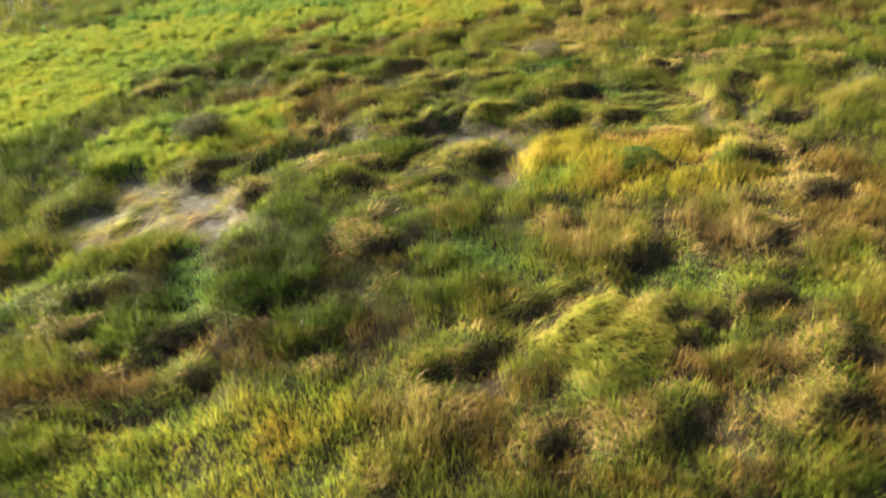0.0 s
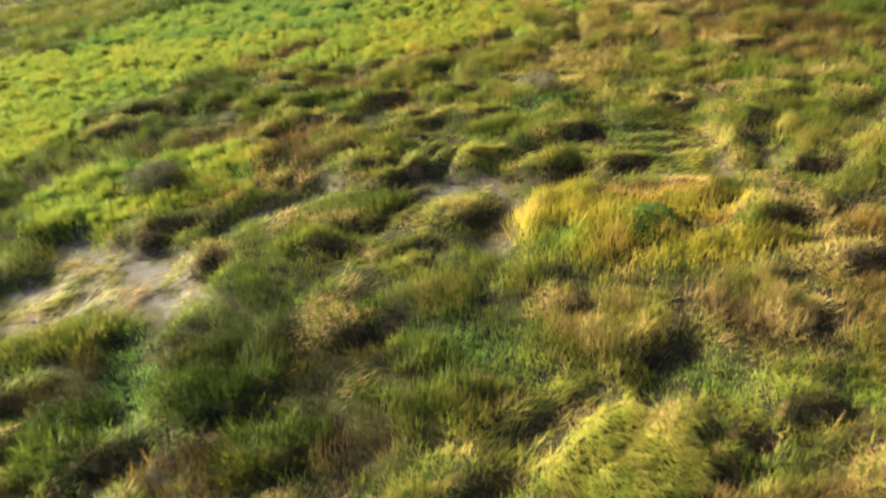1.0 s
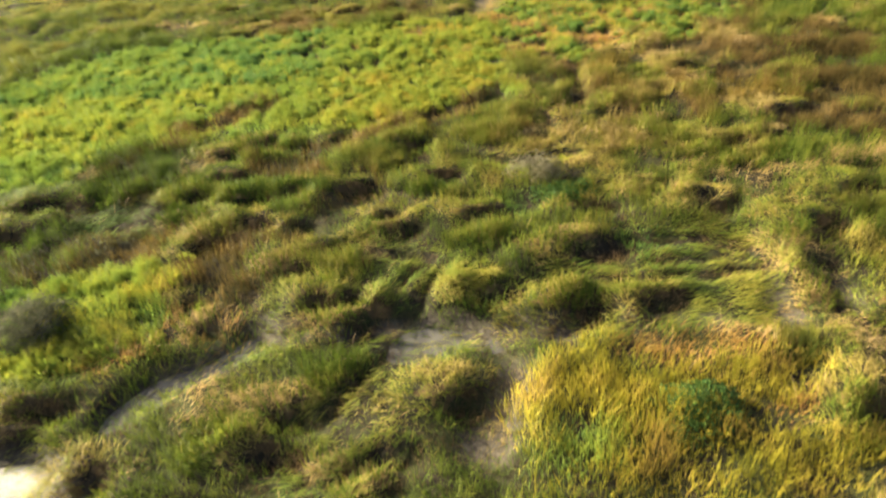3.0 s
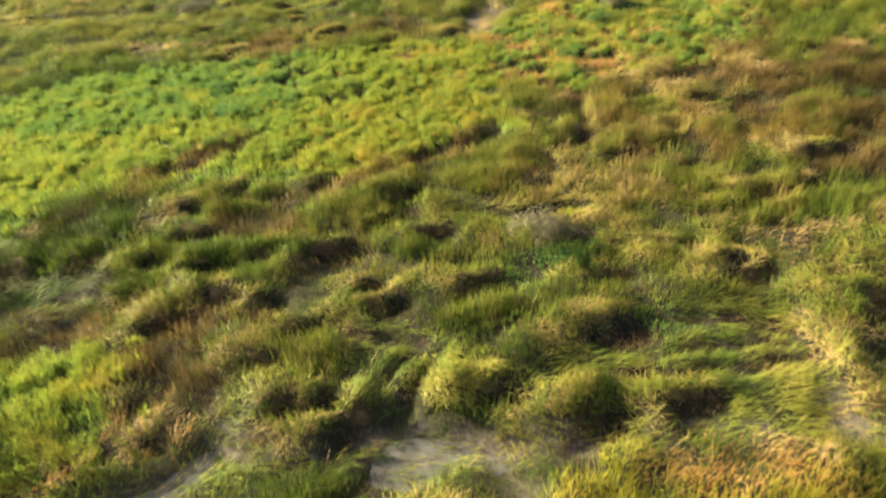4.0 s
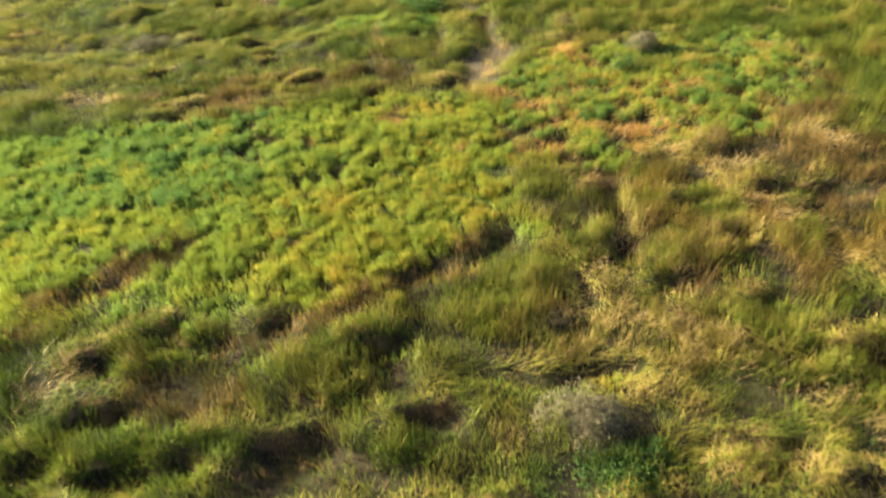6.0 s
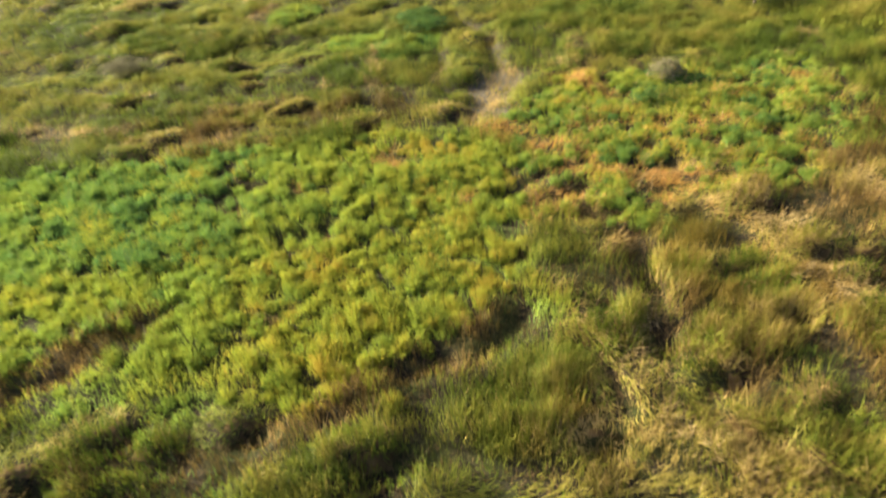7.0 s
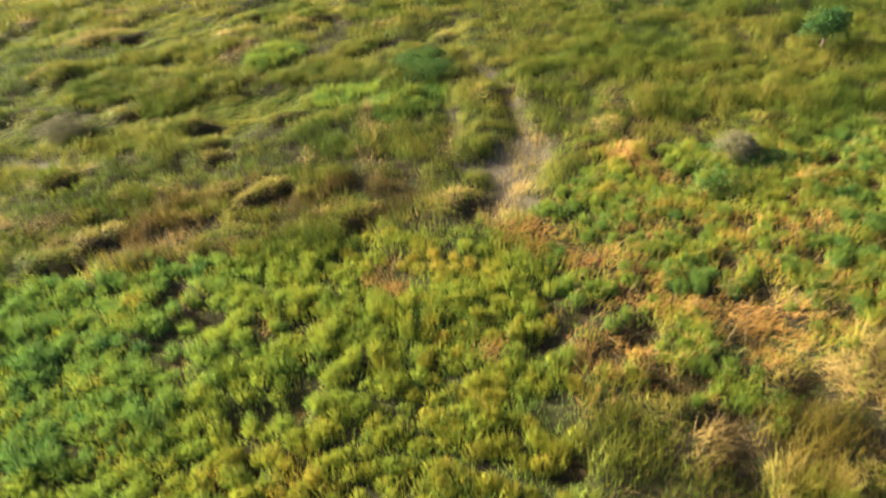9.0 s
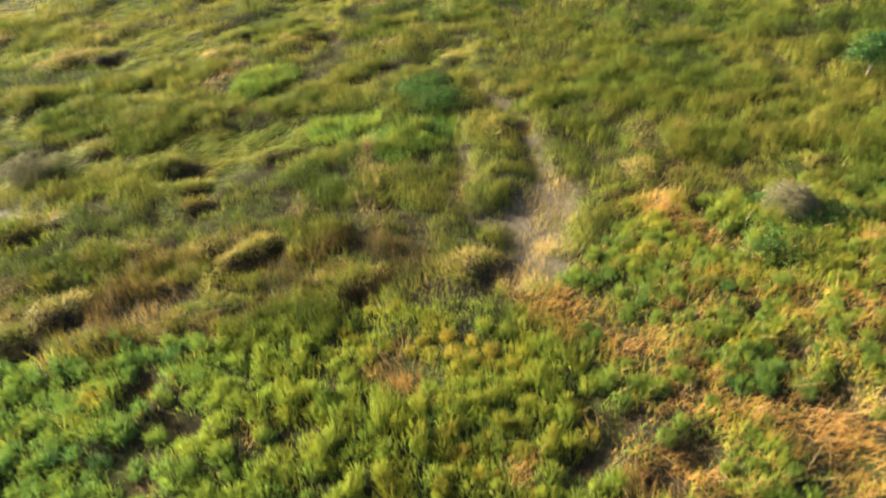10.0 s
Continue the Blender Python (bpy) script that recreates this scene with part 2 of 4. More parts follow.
# yellow stands and the laid-down meadow
field(REED, [(4.2, 27.6), (6.8, 29.8), (11.7, 29.2), (16, 26.5), (15.5, 24.6), (12.6, 22.9), (7.7, 23.2), (4.3, 24.2)])
patch(LIME, 6.0, 25.4, 1.6, 0.9, 10)
patch(RUST, 10.0, 29.0, 2.6, 0.7, -5)
patch(RUST, 13.6, 26.0, 2.0, 0.6, 10)
field(LIME, [(-19.5, 33.5), (-14.6, 36.4), (-9.2, 37.2), (-8.2, 33.5), (-9.1, 30.8), (-13.2, 30.2), (-18.5, 30.2)])
patch(RUST, -7.2, 32.6, 1.0, 1.6, 60)
patch(RUST, -10.2, 31.0, 1.6, 0.5, 20)
patch(LOW, -9.6, 33.6, 1.0, 0.9)
field(FLAT, [(6.0, 34.0), (9.5, 35.6), (12, 36.0), (15, 35.2), (15.2, 32), (12.6, 30.5), (9.1, 31.0), (5.7, 31.4), (4.2, 33.0)])
patch(LOW, 7.6, 39.0, 2.6, 0.8, -15)
patch(LOW, 10.7, 35.2, 0.8, 1.2)
patch(LOW, 7.2, 42.6, 2.6, 0.8, 0)
band(FLAT, [(-2.6, 34.5), (0.5, 33.6), (2.0, 33.2)], 0.3)
# the bright herb stands
field(HERB, [(-46, 32), (-27, 33), (-23.5, 36.0), (-20.0, 40.6), (-17.6, 45.0), (-14.7, 48.8), (-11.2, 48.2), (-9.0, 48.2), (-2.3, 47.2), (0.8, 47.8), (3.8, 49.0), (6.9, 51.2), (8.1, 54), (9.6, 58.6), (9.3, 62), (6.8, 65.6), (3.7, 66.2), (-0.5, 65.0), (-6, 65.9), (-13.4, 65.6), (-20, 65.6), (-24.6, 61.5), (-27, 56.5), (-36, 54), (-46, 52)])
field(MIXED, [(9.2, 66.5), (9.6, 61), (9.0, 57), (11.5, 54.5), (17.0, 55.5), (22, 57), (28, 62), (30, 70), (14.4, 71), (12, 68.5)])
kind_map[(kind_map == MIXED) & (fuzz3(GX, GY, 1.5, 45) > 0.69)] = RUST
kind_map[(kind_map == MIXED) & (fuzz3(GX, GY, 1.3, 47) > 0.73)] = GAP
kind_map[(kind_map == HERB) & (fuzz3(GX, GY, 1.5, 49) > 0.8)] = GAP
patch(LIME, -7.0, 49.3, 6.0, 0.9, 4, 2)
patch(LIME, 5.0, 65.0, 3.2, 1.1, 0, 2)
patch(RUST, 3.2, 62.8, 1.1, 0.9, 120)
patch(RUST, -1.6, 61.0, 0.7, 0.5)
patch(RUST, 6.6, 58.5, 0.7, 0.5, 20)
for x, y in ((-3.3, 62.0), (-5.4, 61.4), (-5.2, 63.6)):
    patch(GAP, x, y, 0.6, 0.45, 10, 0.7)
band(DUNS, [(-11.5, 49.6), (-9.7, 50.5), (-8.0, 51.6), (-6.3, 52.8)], 0.75)
band(GAP, [(-10.4, 50.1), (-8.6, 51.2)], 0.3)
patch(GAP, -6.6, 52.7, 0.6, 0.35, 20)
band(DUNS, [(0.6, 47.3), (3.0, 48.4), (5.2, 49.2), (8.3, 51.2)], 0.85)
band(GAP, [(2.6, 48.4), (4.3, 49.3)], 0.3)
band(GAP, [(5.6, 49.0), (7.4, 50.5), (8.2, 51.4)], 0.36)
band(DUNS, [(-6.6, 46.4), (-3.3, 46.5), (0.4, 46.9)], 0.7)
band(GAP, [(-6.2, 46.5), (-3.8, 46.4)], 0.3)
band(GAP, [(13.5, 54.6), (12.6, 51.4), (12.2, 49.6)], 0.3)
band(GAP, [(12.2, 49.6), (11.6, 47.0)], 0.22)
patch(LIME, 8.8, 50.5, 0.9, 3.0, 12)
# trampled straw paths
band(STRAWS, [(9.2, 50.5), (10.2, 46.5), (11.6, 43.8)], 0.6)
band(STRAWS, [(11.3, 44.6), (14.2, 41.5), (15.6, 39.0)], 0.7)
band(STRAWS, [(15.6, 38.9), (20.2, 38.6), (26, 40)], 0.45)
band(STRAWS, [(17.6, 37.6), (16.6, 33.6), (15.6, 30.6), (16.6, 28.4)], 0.85)
band(STRAWS, [(17.6, 26.8), (15.6, 22.9)], 0.7)
band(STRAWS, [(17.7, 57.6), (18.6, 55.0), (18.8, 52.4), (18.9, 50.0), (19.6, 47.6)], 1.45)
band(STRAWS, [(24.2, 57.0), (24.5, 54.2)], 0.7)
band(STRAWS, [(13.0, 48.0), (12.1, 45.3)], 0.4)
band(STRAWS, [(9.0, 52.0), (9.2, 48.5), (9.9, 46.3)], 0.5)
band(STRAWS, [(11.9, 49.8), (11.2, 46.8)], 0.5)
band(STRAWS, [(11.8, 46.4), (13.6, 43.6)], 0.5)
band(STRAWS, [(-24, 72.2), (-16.4, 70.9), (-10.9, 68.2)], 0.6)
band(STRAWS, [(2.5, 72.0), (2.9, 78.8)], 0.5)
# rusty path out of the herbs
for way in range(2):      # the path wanders between two ruts
    band(RUST, [(8.4, 65.8), (10.3 + 0.3 * way, 62.7), (12.8, 60.8 + 0.3 * way), (14.5, 59.7), (16.0, 58.4 + 0.4 * way), (17.6, 57.5)], 0.75)
band(RUST, [(9.0, 56), (9.3, 59.5), (10.2, 62.5)], 0.4)
band(RUST, [(15.0, 69.6), (16.4, 67.4)], 0.5)
band(RUST, [(10.2, 59.1), (11.8, 57.6)], 0.5)
patch(RUST, 13.8, 64.0, 1.4, 0.5, 20)
for x, y, r in ((10.2, 59.6, 0.5), (8.5, 58.6, 0.6), (11.8, 58.2, 0.6), (10.1, 57.3, 0.6), (11.8, 55.9, 0.5), (13.2, 54.6, 0.6), (12.8, 53.1, 0.4), (15.9, 55.1, 0.8), (16.0, 63.2, 0.4), (16.4, 61.4, 0.4), (19.0, 57.9, 0.5), (7.9, 53.9, 0.4)):
    patch(GAP, x, y, r, 0.8 * r, 20, 0.7)
# the trodden muddy way beyond
band(STRAWS, [(9.0, 67.0), (9.6, 70.0), (10.6, 73.5)], 1.0)
band(MUD, [(8.9, 67.3), (10.1, 70.4), (10.9, 73.0)], 1.15)
band(MUD, [(6.8, 72.8), (8.2, 70.8)], 0.35)
band(MUD, [(10.6, 73.5), (11.2, 79), (9.6, 86)], 0.3)
band(MUD, [(7.0, 73), (7.6, 80), (7.4, 88)], 0.25)
trod = (kind_map == MUD) & (GY > 66)
kind_map[trod & (fuzz3(GX, GY, 0.9, 55) > 0.72)] = STRAWS
kind_map[trod & (fuzz3(GX, GY, 1.4, 57) > 0.7)] = MEADOW
band(STRAWS, [(17.2, 77.0), (16.4, 74.0), (16.2, 72.4)], 0.6)
band(MUD, [(-17.5, 77.2), (-13.9, 75.7), (-11.8, 75.0)], 0.3)
band(STRAWS, [(-0.7, 73.6), (-0.7, 69.4)], 0.2)
band(STRAWS, [(2.4, 71.8), (2.4, 75.0)], 0.25)
band(STRAWS, [(-0.4, 71.8), (-0.4, 75.0)], 0.25)
field(FLAT, [(-40, 84), (-22, 82), (-8, 83), (4, 82.5), (2.5, 79), (-4, 78), (-6, 76), (-2, 74), (-8, 77.5), (-20, 79), (-40, 78)])
for kind, share in ((FLAT, 0.50), (STRAWS, 0.66)):
    far = (GY > 84) & (fuzz3(GX, GY, 4.5, 41 + kind) > share + 0.08) & (GX < 10)
    kind_map[far] = kind

brown(9, 11.5, 6, 3, 0.15)
brown(-13, 16, 4, 2.5, 0.15)
brown(-6, 18.5, 7, 3.5, -0.25)
brown(-9, 41, 7, 4, -0.2)
brown(-22, 31.5, 3.5, 2.2, -0.4)
brown(-7, 21.5, 4, 2.5, -0.05)
brown(10, 43.5, 3, 3.5, 0.16)
brown(-9, 18.8, 7, 3.0, -0.4)
brown(-7, 11.3, 5, 2.6, 0.3)
brown(6.4, 25.6, 2.6, 2.0, 0.05)
brown(16, 25, 8, 9, 0.14)
brown(18.8, 54.0, 2.0, 3.5, 0.22)
brown(-10, 84, 18, 12, -0.1)
brown(25, 88, 16, 16, -0.05)
brown(-10.3, 18.5, 1.0, 3.0, -0.3)
brown(15, 49, 8, 6, 0.02)
brown(16, 60, 8, 6, 0.12)
brown(-6, 23.5, 4, 2, -0.2)
brown(5, 20.5, 3.5, 2.5, 0.2)
brown(13, 21, 5, 3, 0.12)
brown(-4, 68.5, 5, 3, 0.15)
brown(15, 42, 8, 5, 0.22)
brown(12, 20, 9, 5, 0.16)
brown(7, 44, 5, 4, 0.12)
brown(25, 56, 6, 5, 0.25)
brown(-8, 38, 6, 3, 0.1)
brown(-15, 43, 6, 5, -0.2)
brown(-2, 24, 4, 3, 0.08)

trodden(0, 29, 10, 4.5)
trodden(-14, 26, 6, 4)
trodden(12, 33, 5, 3)
trodden(9, 18, 6, 2.0)
trodden(15, 28, 4, 5)
trodden(8, 42, 4, 2)
trodden(-12, 41, 3, 2)

# heights
height = 0.42 * fuzz3(GX, GY, 4.2, 51) + 0.32 * fuzz3(0.8 * GX, GY, 1.6, 61) + 0.06


def soften(a, n):
    for _ in range(n):
        a = (a + np.roll(a, 1, 0) + np.roll(a, -1, 0) + np.roll(a, 1, 1) + np.roll(a, -1, 1)) / 5
    return a


wet = soften((kind_map == POOL).astype(float), 3)
muddy = soften(((kind_map == POOL) | (kind_map == MUD)).astype(float), 2)
flat = soften(((kind_map == FLAT) | (kind_map == GAP) | (kind_map == LOW) | (kind_map == MUD)).astype(float), 5)
stand = soften((kind_map == HERB).astype(float), 6)
height = height * (1 - 0.55 * flat) * (1 - 0.4 * stand) + 0.10 * stand
shore = soften(muddy, 10)
height *= 1 - 0.8 * np.clip(2.2 * shore, 0, 1)
height += 0.22 * soften((kind_map == STRAWS).astype(float), 5)


def off_centre(gx, gy, x, y, rx, ry):
    """How far out of an uneven mound a place lies: 0 in its middle, 1 at its ragged edge."""
    r = 0.5 * (rx + ry)
    seed = int(abs(31 * x + 17 * y) * 10) % 997
    lee = np.maximum(0, 0.75 * (gx - x) - 0.66 * (gy - y)) * 0.8        # steeper on the side away from the sun
    dx = lee * 0.75 + gx - x + 1.3 * r * (fuzz3(gx, gy, 1.2 * r, seed) - 0.5)
    dy = -lee * 0.66 + gy - y + 1.3 * r * (fuzz3(gx, gy, 1.2 * r, seed + 7) - 0.5)
    return (dx / rx) ** 2 + (dy / ry) ** 2


def mound(x, y, rx, ry, h, bare):
    """Raises the ground under a tussock."""
    reach = 2.2 * max(rx, ry)
    i0, i1 = max(0, int((x - reach - X0) / STEP)), int((x + reach - X0) / STEP)
    j0, j1 = max(0, int((y - reach - Y0) / STEP)), int((y + reach - Y0) / STEP)
    box = (slice(j0, j1), slice(i0, i1))
    d = off_centre(GX[box], GY[box], x, y, rx, ry)
    rise = h * np.clip(1 - d / 1.5, 0, 1) ** (0.5 if bare else 0.85) * (0.55 + 0.9 * fuzz3(GX[box], GY[box], 1.0, 71))
    height[box] = np.maximum(height[box], height[box] * 0.5 + rise)
    if bare:
        kind_map[box][d < 0.85] = TUSSOCK


def ground_z(x, y):
    u, v = (np.asarray(x) - X0) / STEP, (np.asarray(y) - Y0) / STEP
    i, j = np.clip(u.astype(int), 0, NX - 2), np.clip(v.astype(int), 0, NY - 2)
    a, b = np.clip(u - i, 0, 1), np.clip(v - j, 0, 1)
    return (height[j, i] * (1 - a) + height[j, i + 1] * a) * (1 - b) + (height[j + 1, i] * (1 - a) + height[j + 1, i + 1] * a) * b


def ground_lie(x, y):
    """The slope of the growth's surface: its upward normal."""
    return slopes[np.clip(((np.asarray(y) - Y0) / STEP).astype(int), 0, NY - 1), np.clip(((np.asarray(x) - X0) / STEP).astype(int), 0, NX - 1)]


# ---- building blocks ----
def empty_mesh(name, verts, quads, mat, tone=None, smooth=False, lie=None):
    """A mesh from arrays of vertices (n, 3) and quads (m, 4)."""
    me = bpy.data.meshes.new(name)
    me.vertices.add(len(verts))
    me.vertices.foreach_set("co", np.ascontiguousarray(verts, np.float32).ravel())
    me.loops.add(quads.size)
    me.loops.foreach_set("vertex_index", np.ascontiguousarray(quads, np.int32).ravel())
    me.polygons.add(len(quads))
    me.polygons.foreach_set("loop_start", np.arange(0, quads.size, 4, dtype=np.int32))
    if tone is not None:
        at = me.attributes.new("tone", "FLOAT", "POINT")
        at.data.foreach_set("value", np.ascontiguousarray(tone, np.float32))
    if lie is not None:
        at = me.attributes.new("lie", "FLOAT_VECTOR", "POINT")
        at.data.foreach_set("vector", np.ascontiguousarray(lie, np.float32).ravel())
    me.update(calc_edges=True)
    me.polygons.foreach_set("use_smooth", np.full(len(quads), smooth))
    me.materials.append(mat)
    return me


def blades(name, p, length, lean, heading, width, tone, mat, lie, droop=0.5, tip=0.07, widest=0.36):
    """Bent, pointed blades rooted at p: each is one folded four-cornered leaf."""
    n = len(p)
    out = np.stack([np.cos(heading), np.sin(heading), np.zeros(n)], 1)
    side = np.stack([-np.sin(heading), np.cos(heading), np.zeros(n)], 1)
    turn = rng.uniform(-1.2, 1.2, n)[:, None]
    side = side * np.cos(turn) + out * np.sin(turn)
    up = np.array([0, 0, 1.0])
    l1 = lean[:, None]
    l2 = np.minimum(lean + droop * rng.uniform(0.3, 1.2, n), 1.75)[:, None]
    mid = p + widest * length[:, None] * (out * np.sin(l1) + up * np.cos(l1))
    end = mid + (1 - widest) * length[:, None] * (out * np.sin(l2) + up * np.cos(l2))
    w = 0.5 * width[:, None]
    verts = np.stack([p, mid + side * w, end, mid - side * w], 1).reshape(-1, 3)
    quads = np.arange(4 * n).reshape(n, 4)
    tones = np.stack([tone - 0.3 * tip, tone, tone + tip, tone], 1).ravel()
    return empty_mesh(name, verts, quads, mat, np.clip(tones, 0.0, 1.0), False, np.repeat(lie, 4, 0))


def part(name, me, parent, label=""):
    ob = new(name, me)
    ob.parent = parent
    return tagged(ob, label, kind="" if name in ("root_mound", "trunk") else "stuff")


# ---- tussocks and shrubs ----
LABELS = {
    "olive": ("tussock", "green and olive tussock of tall marsh grass", "grass tussock"),
    "light": ("tussock", "broad pale green tussock of combed fine grass", "grass tussock"),
    "lush": ("tussock", "fresh green tussock of tall upright grass", "grass tussock"),
    "bright": ("tussock", "bright yellow-green tussock of soft lush grass", "grass tussock"),
    "tan": ("tussock", "grass tussock with a dry straw-coloured crown", "grass tussock"),
    "dark": ("tussock", "olive tussock, its steep side dark with dead thatch and painted shade", "grass tussock"),
    "green": ("marsh_shrub", "low rounded dark green leafy marsh shrub", "shrub"),
    "grey": ("grey_shrub", "rounded pale grey-tan twiggy shrub in the grass", "shrub"),
    "sage": ("grey_shrub", "rounded dark grey-green twiggy shrub in lush grass", "shrub"),
    "dun": ("grey_shrub", "rounded brown-grey twiggy shrub in the meadow", "shrub"),
}
planned = []
shade_dents = []                # dark bare faces below tussocks, their deep shade put into colour and shape


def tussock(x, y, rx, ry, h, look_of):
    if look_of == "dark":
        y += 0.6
        shade_dents.append((x + 0.1 * rx, y - 0.05 * ry, 0.74 * rx, 0.4 * ry))
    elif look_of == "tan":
        shade_dents.append((x + 0.5 * rx, y - 0.62 * ry, 0.55 * rx, 0.22 * ry))
    if look_of == "dark":
        x, y, rx, ry = x - 0.35 * rx, y + 0.35 * ry, 1.4 * rx, 1.05 * ry
    h = h * (0.85 if y > 66 else 1.0)
    planned.append((x, y, rx, ry, h, look_of))
    mound(x, y, rx, ry, h * {"light": 0.55, "dark": 0.62, "tan": 0.5, "green": 0.4, "grey": 0.35, "sage": 0.35, "dun": 0.35}.get(look_of, 0.32), look_of in ("tan", "dark", "light"))


def disc(n, rx, ry, grow=1.0):
    a, r = rng.uniform(0, 2 * np.pi, n), np.sqrt(rng.uniform(0, 1, n)) * grow
    return r * np.cos(a) * rx, r * np.sin(a) * ry, a, r


def root_mound(x, y, rx, ry, h, mat):
    """The matted root mass: an uneven dome that sits in the ground."""
    rings, seg = 6, 18
    verts, tone = [], []
    for k in range(rings + 1):
        r = 0.6 * k / rings
        for s in range(seg):
            a = 2 * math.pi * (s + 0.5 * (k % 2)) / seg
            px, py = rx * r * math.cos(a), ry * r * math.sin(a)
            lump = 0.75 + 0.5 * float(fuzz3(x + px, y + py, 0.6, 81))
            z = float(ground_z(x + px, y + py)) + 0.03 * h * (1 - (r / 0.6) ** 2) * lump - 0.02 - (0.2 if k == rings else 0)
            verts.append((px, py, z))
            tone.append(float(fuzz(x + px, y + py, 0.35, 91)))
    quads = [(k * seg + s, k * seg + (s + 1) % seg, (k + 1) * seg + (s + 1) % seg, (k + 1) * seg + s) for k in range(rings) for s in range(seg)]
    return empty_mesh("root_mound", np.array(verts), np.array(quads), mat, np.array(tone), True, ground_lie(np.array(verts)[:, 0] + x, np.array(verts)[:, 1] + y))


def crown(x, y, rx, ry, n, mat, length, width, tone, grow=1.0, spread=0.20, base_lean=0.06, droop=0.28, comb=None, side=0):
    px, py, a, r = disc(int(1.7 * n), rx, ry, 1.3 * grow)
    keep = off_centre(x + px, y + py, x, y, rx, ry) < rng.uniform(0.75, 1.25, len(px))
    if side:            # 1: the steep side away from the sun alone, -1: all but that side
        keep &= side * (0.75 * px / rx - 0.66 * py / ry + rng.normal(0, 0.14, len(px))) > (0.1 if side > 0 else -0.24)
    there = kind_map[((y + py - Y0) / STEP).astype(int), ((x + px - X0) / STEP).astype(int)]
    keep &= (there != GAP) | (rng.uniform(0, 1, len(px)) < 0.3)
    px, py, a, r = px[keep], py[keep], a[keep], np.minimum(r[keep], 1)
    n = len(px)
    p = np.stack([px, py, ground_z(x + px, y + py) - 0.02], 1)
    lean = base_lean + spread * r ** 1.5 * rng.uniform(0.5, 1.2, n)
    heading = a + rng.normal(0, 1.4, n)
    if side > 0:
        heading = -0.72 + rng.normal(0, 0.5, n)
    if comb is not None:
        heading = comb + rng.normal(0, 0.35, n)
    full = tufts(x + px, y + py)
    ln = length * (0.5 + 0.65 * full) * rng.uniform(0.7, 1.2, n)
    wd = width * rng.uniform(0.7, 1.4, n)
    if mat == OLIVE:
        tone += 0.8 * tint[int((y - Y0) / STEP), int((x - X0) / STEP)]
    tn = tone + 0.55 * (fuzz3(x + px, y + py, 0.8, 101) - 0.5) + 0.25 * (full - 0.5) + rng.normal(0, 0.06, n)
    tn = np.where(rng.uniform(0, 1, n) < 0.06, tn + 0.3, tn)
    return blades("grass_crown", p, ln, lean, heading, wd, tn, mat, ground_lie(x + px, y + py), droop)


def foliage(x, y, z, rx, ry, rz, n, mat, size, tone, lumps=9):
    """Leaves on and in an uneven cluster of rounded lumps."""
    cx, cy, _, _ = disc(lumps, rx * 0.62, ry * 0.62)
    cz = rz * (0.45 + 0.35 * rng.uniform(0, 1, lumps)) * (1 - 0.5 * (cx / rx) ** 2 - 0.5 * (cy / ry) ** 2)
    cr = 0.42 * rng.uniform(0.7, 1.2, lumps)
    k = rng.integers(0, lumps, n)
    d = rng.normal(0, 1, (n, 3))
    d[:, 2] = np.abs(d[:, 2]) * 0.9 - 0.15
    d /= np.linalg.norm(d, axis=1)[:, None]
    q = rng.uniform(0.7, 1.05, n)[:, None] * cr[k][:, None] * d * np.array([rx, ry, rz])
    p = np.stack([cx[k], cy[k], cz[k]], 1) + q
    p[:, 2] += z
    heading = np.arctan2(d[:, 1], d[:, 0]) + rng.normal(0, 0.6, n)
    lean = np.arccos(np.clip(d[:, 2], -1, 1)) * rng.uniform(0.5, 1.0, n)
    tn = tone + rng.normal(0, 0.09, n) + 0.25 * (rng.uniform(0, 1, lumps)[k] - 0.5)
    return blades("foliage", p, size * rng.uniform(0.7, 1.4, n), lean, heading, 0.5 * size * rng.uniform(0.7, 1.3, n), tn, mat, d, 0.6, 0.12, 0.5)


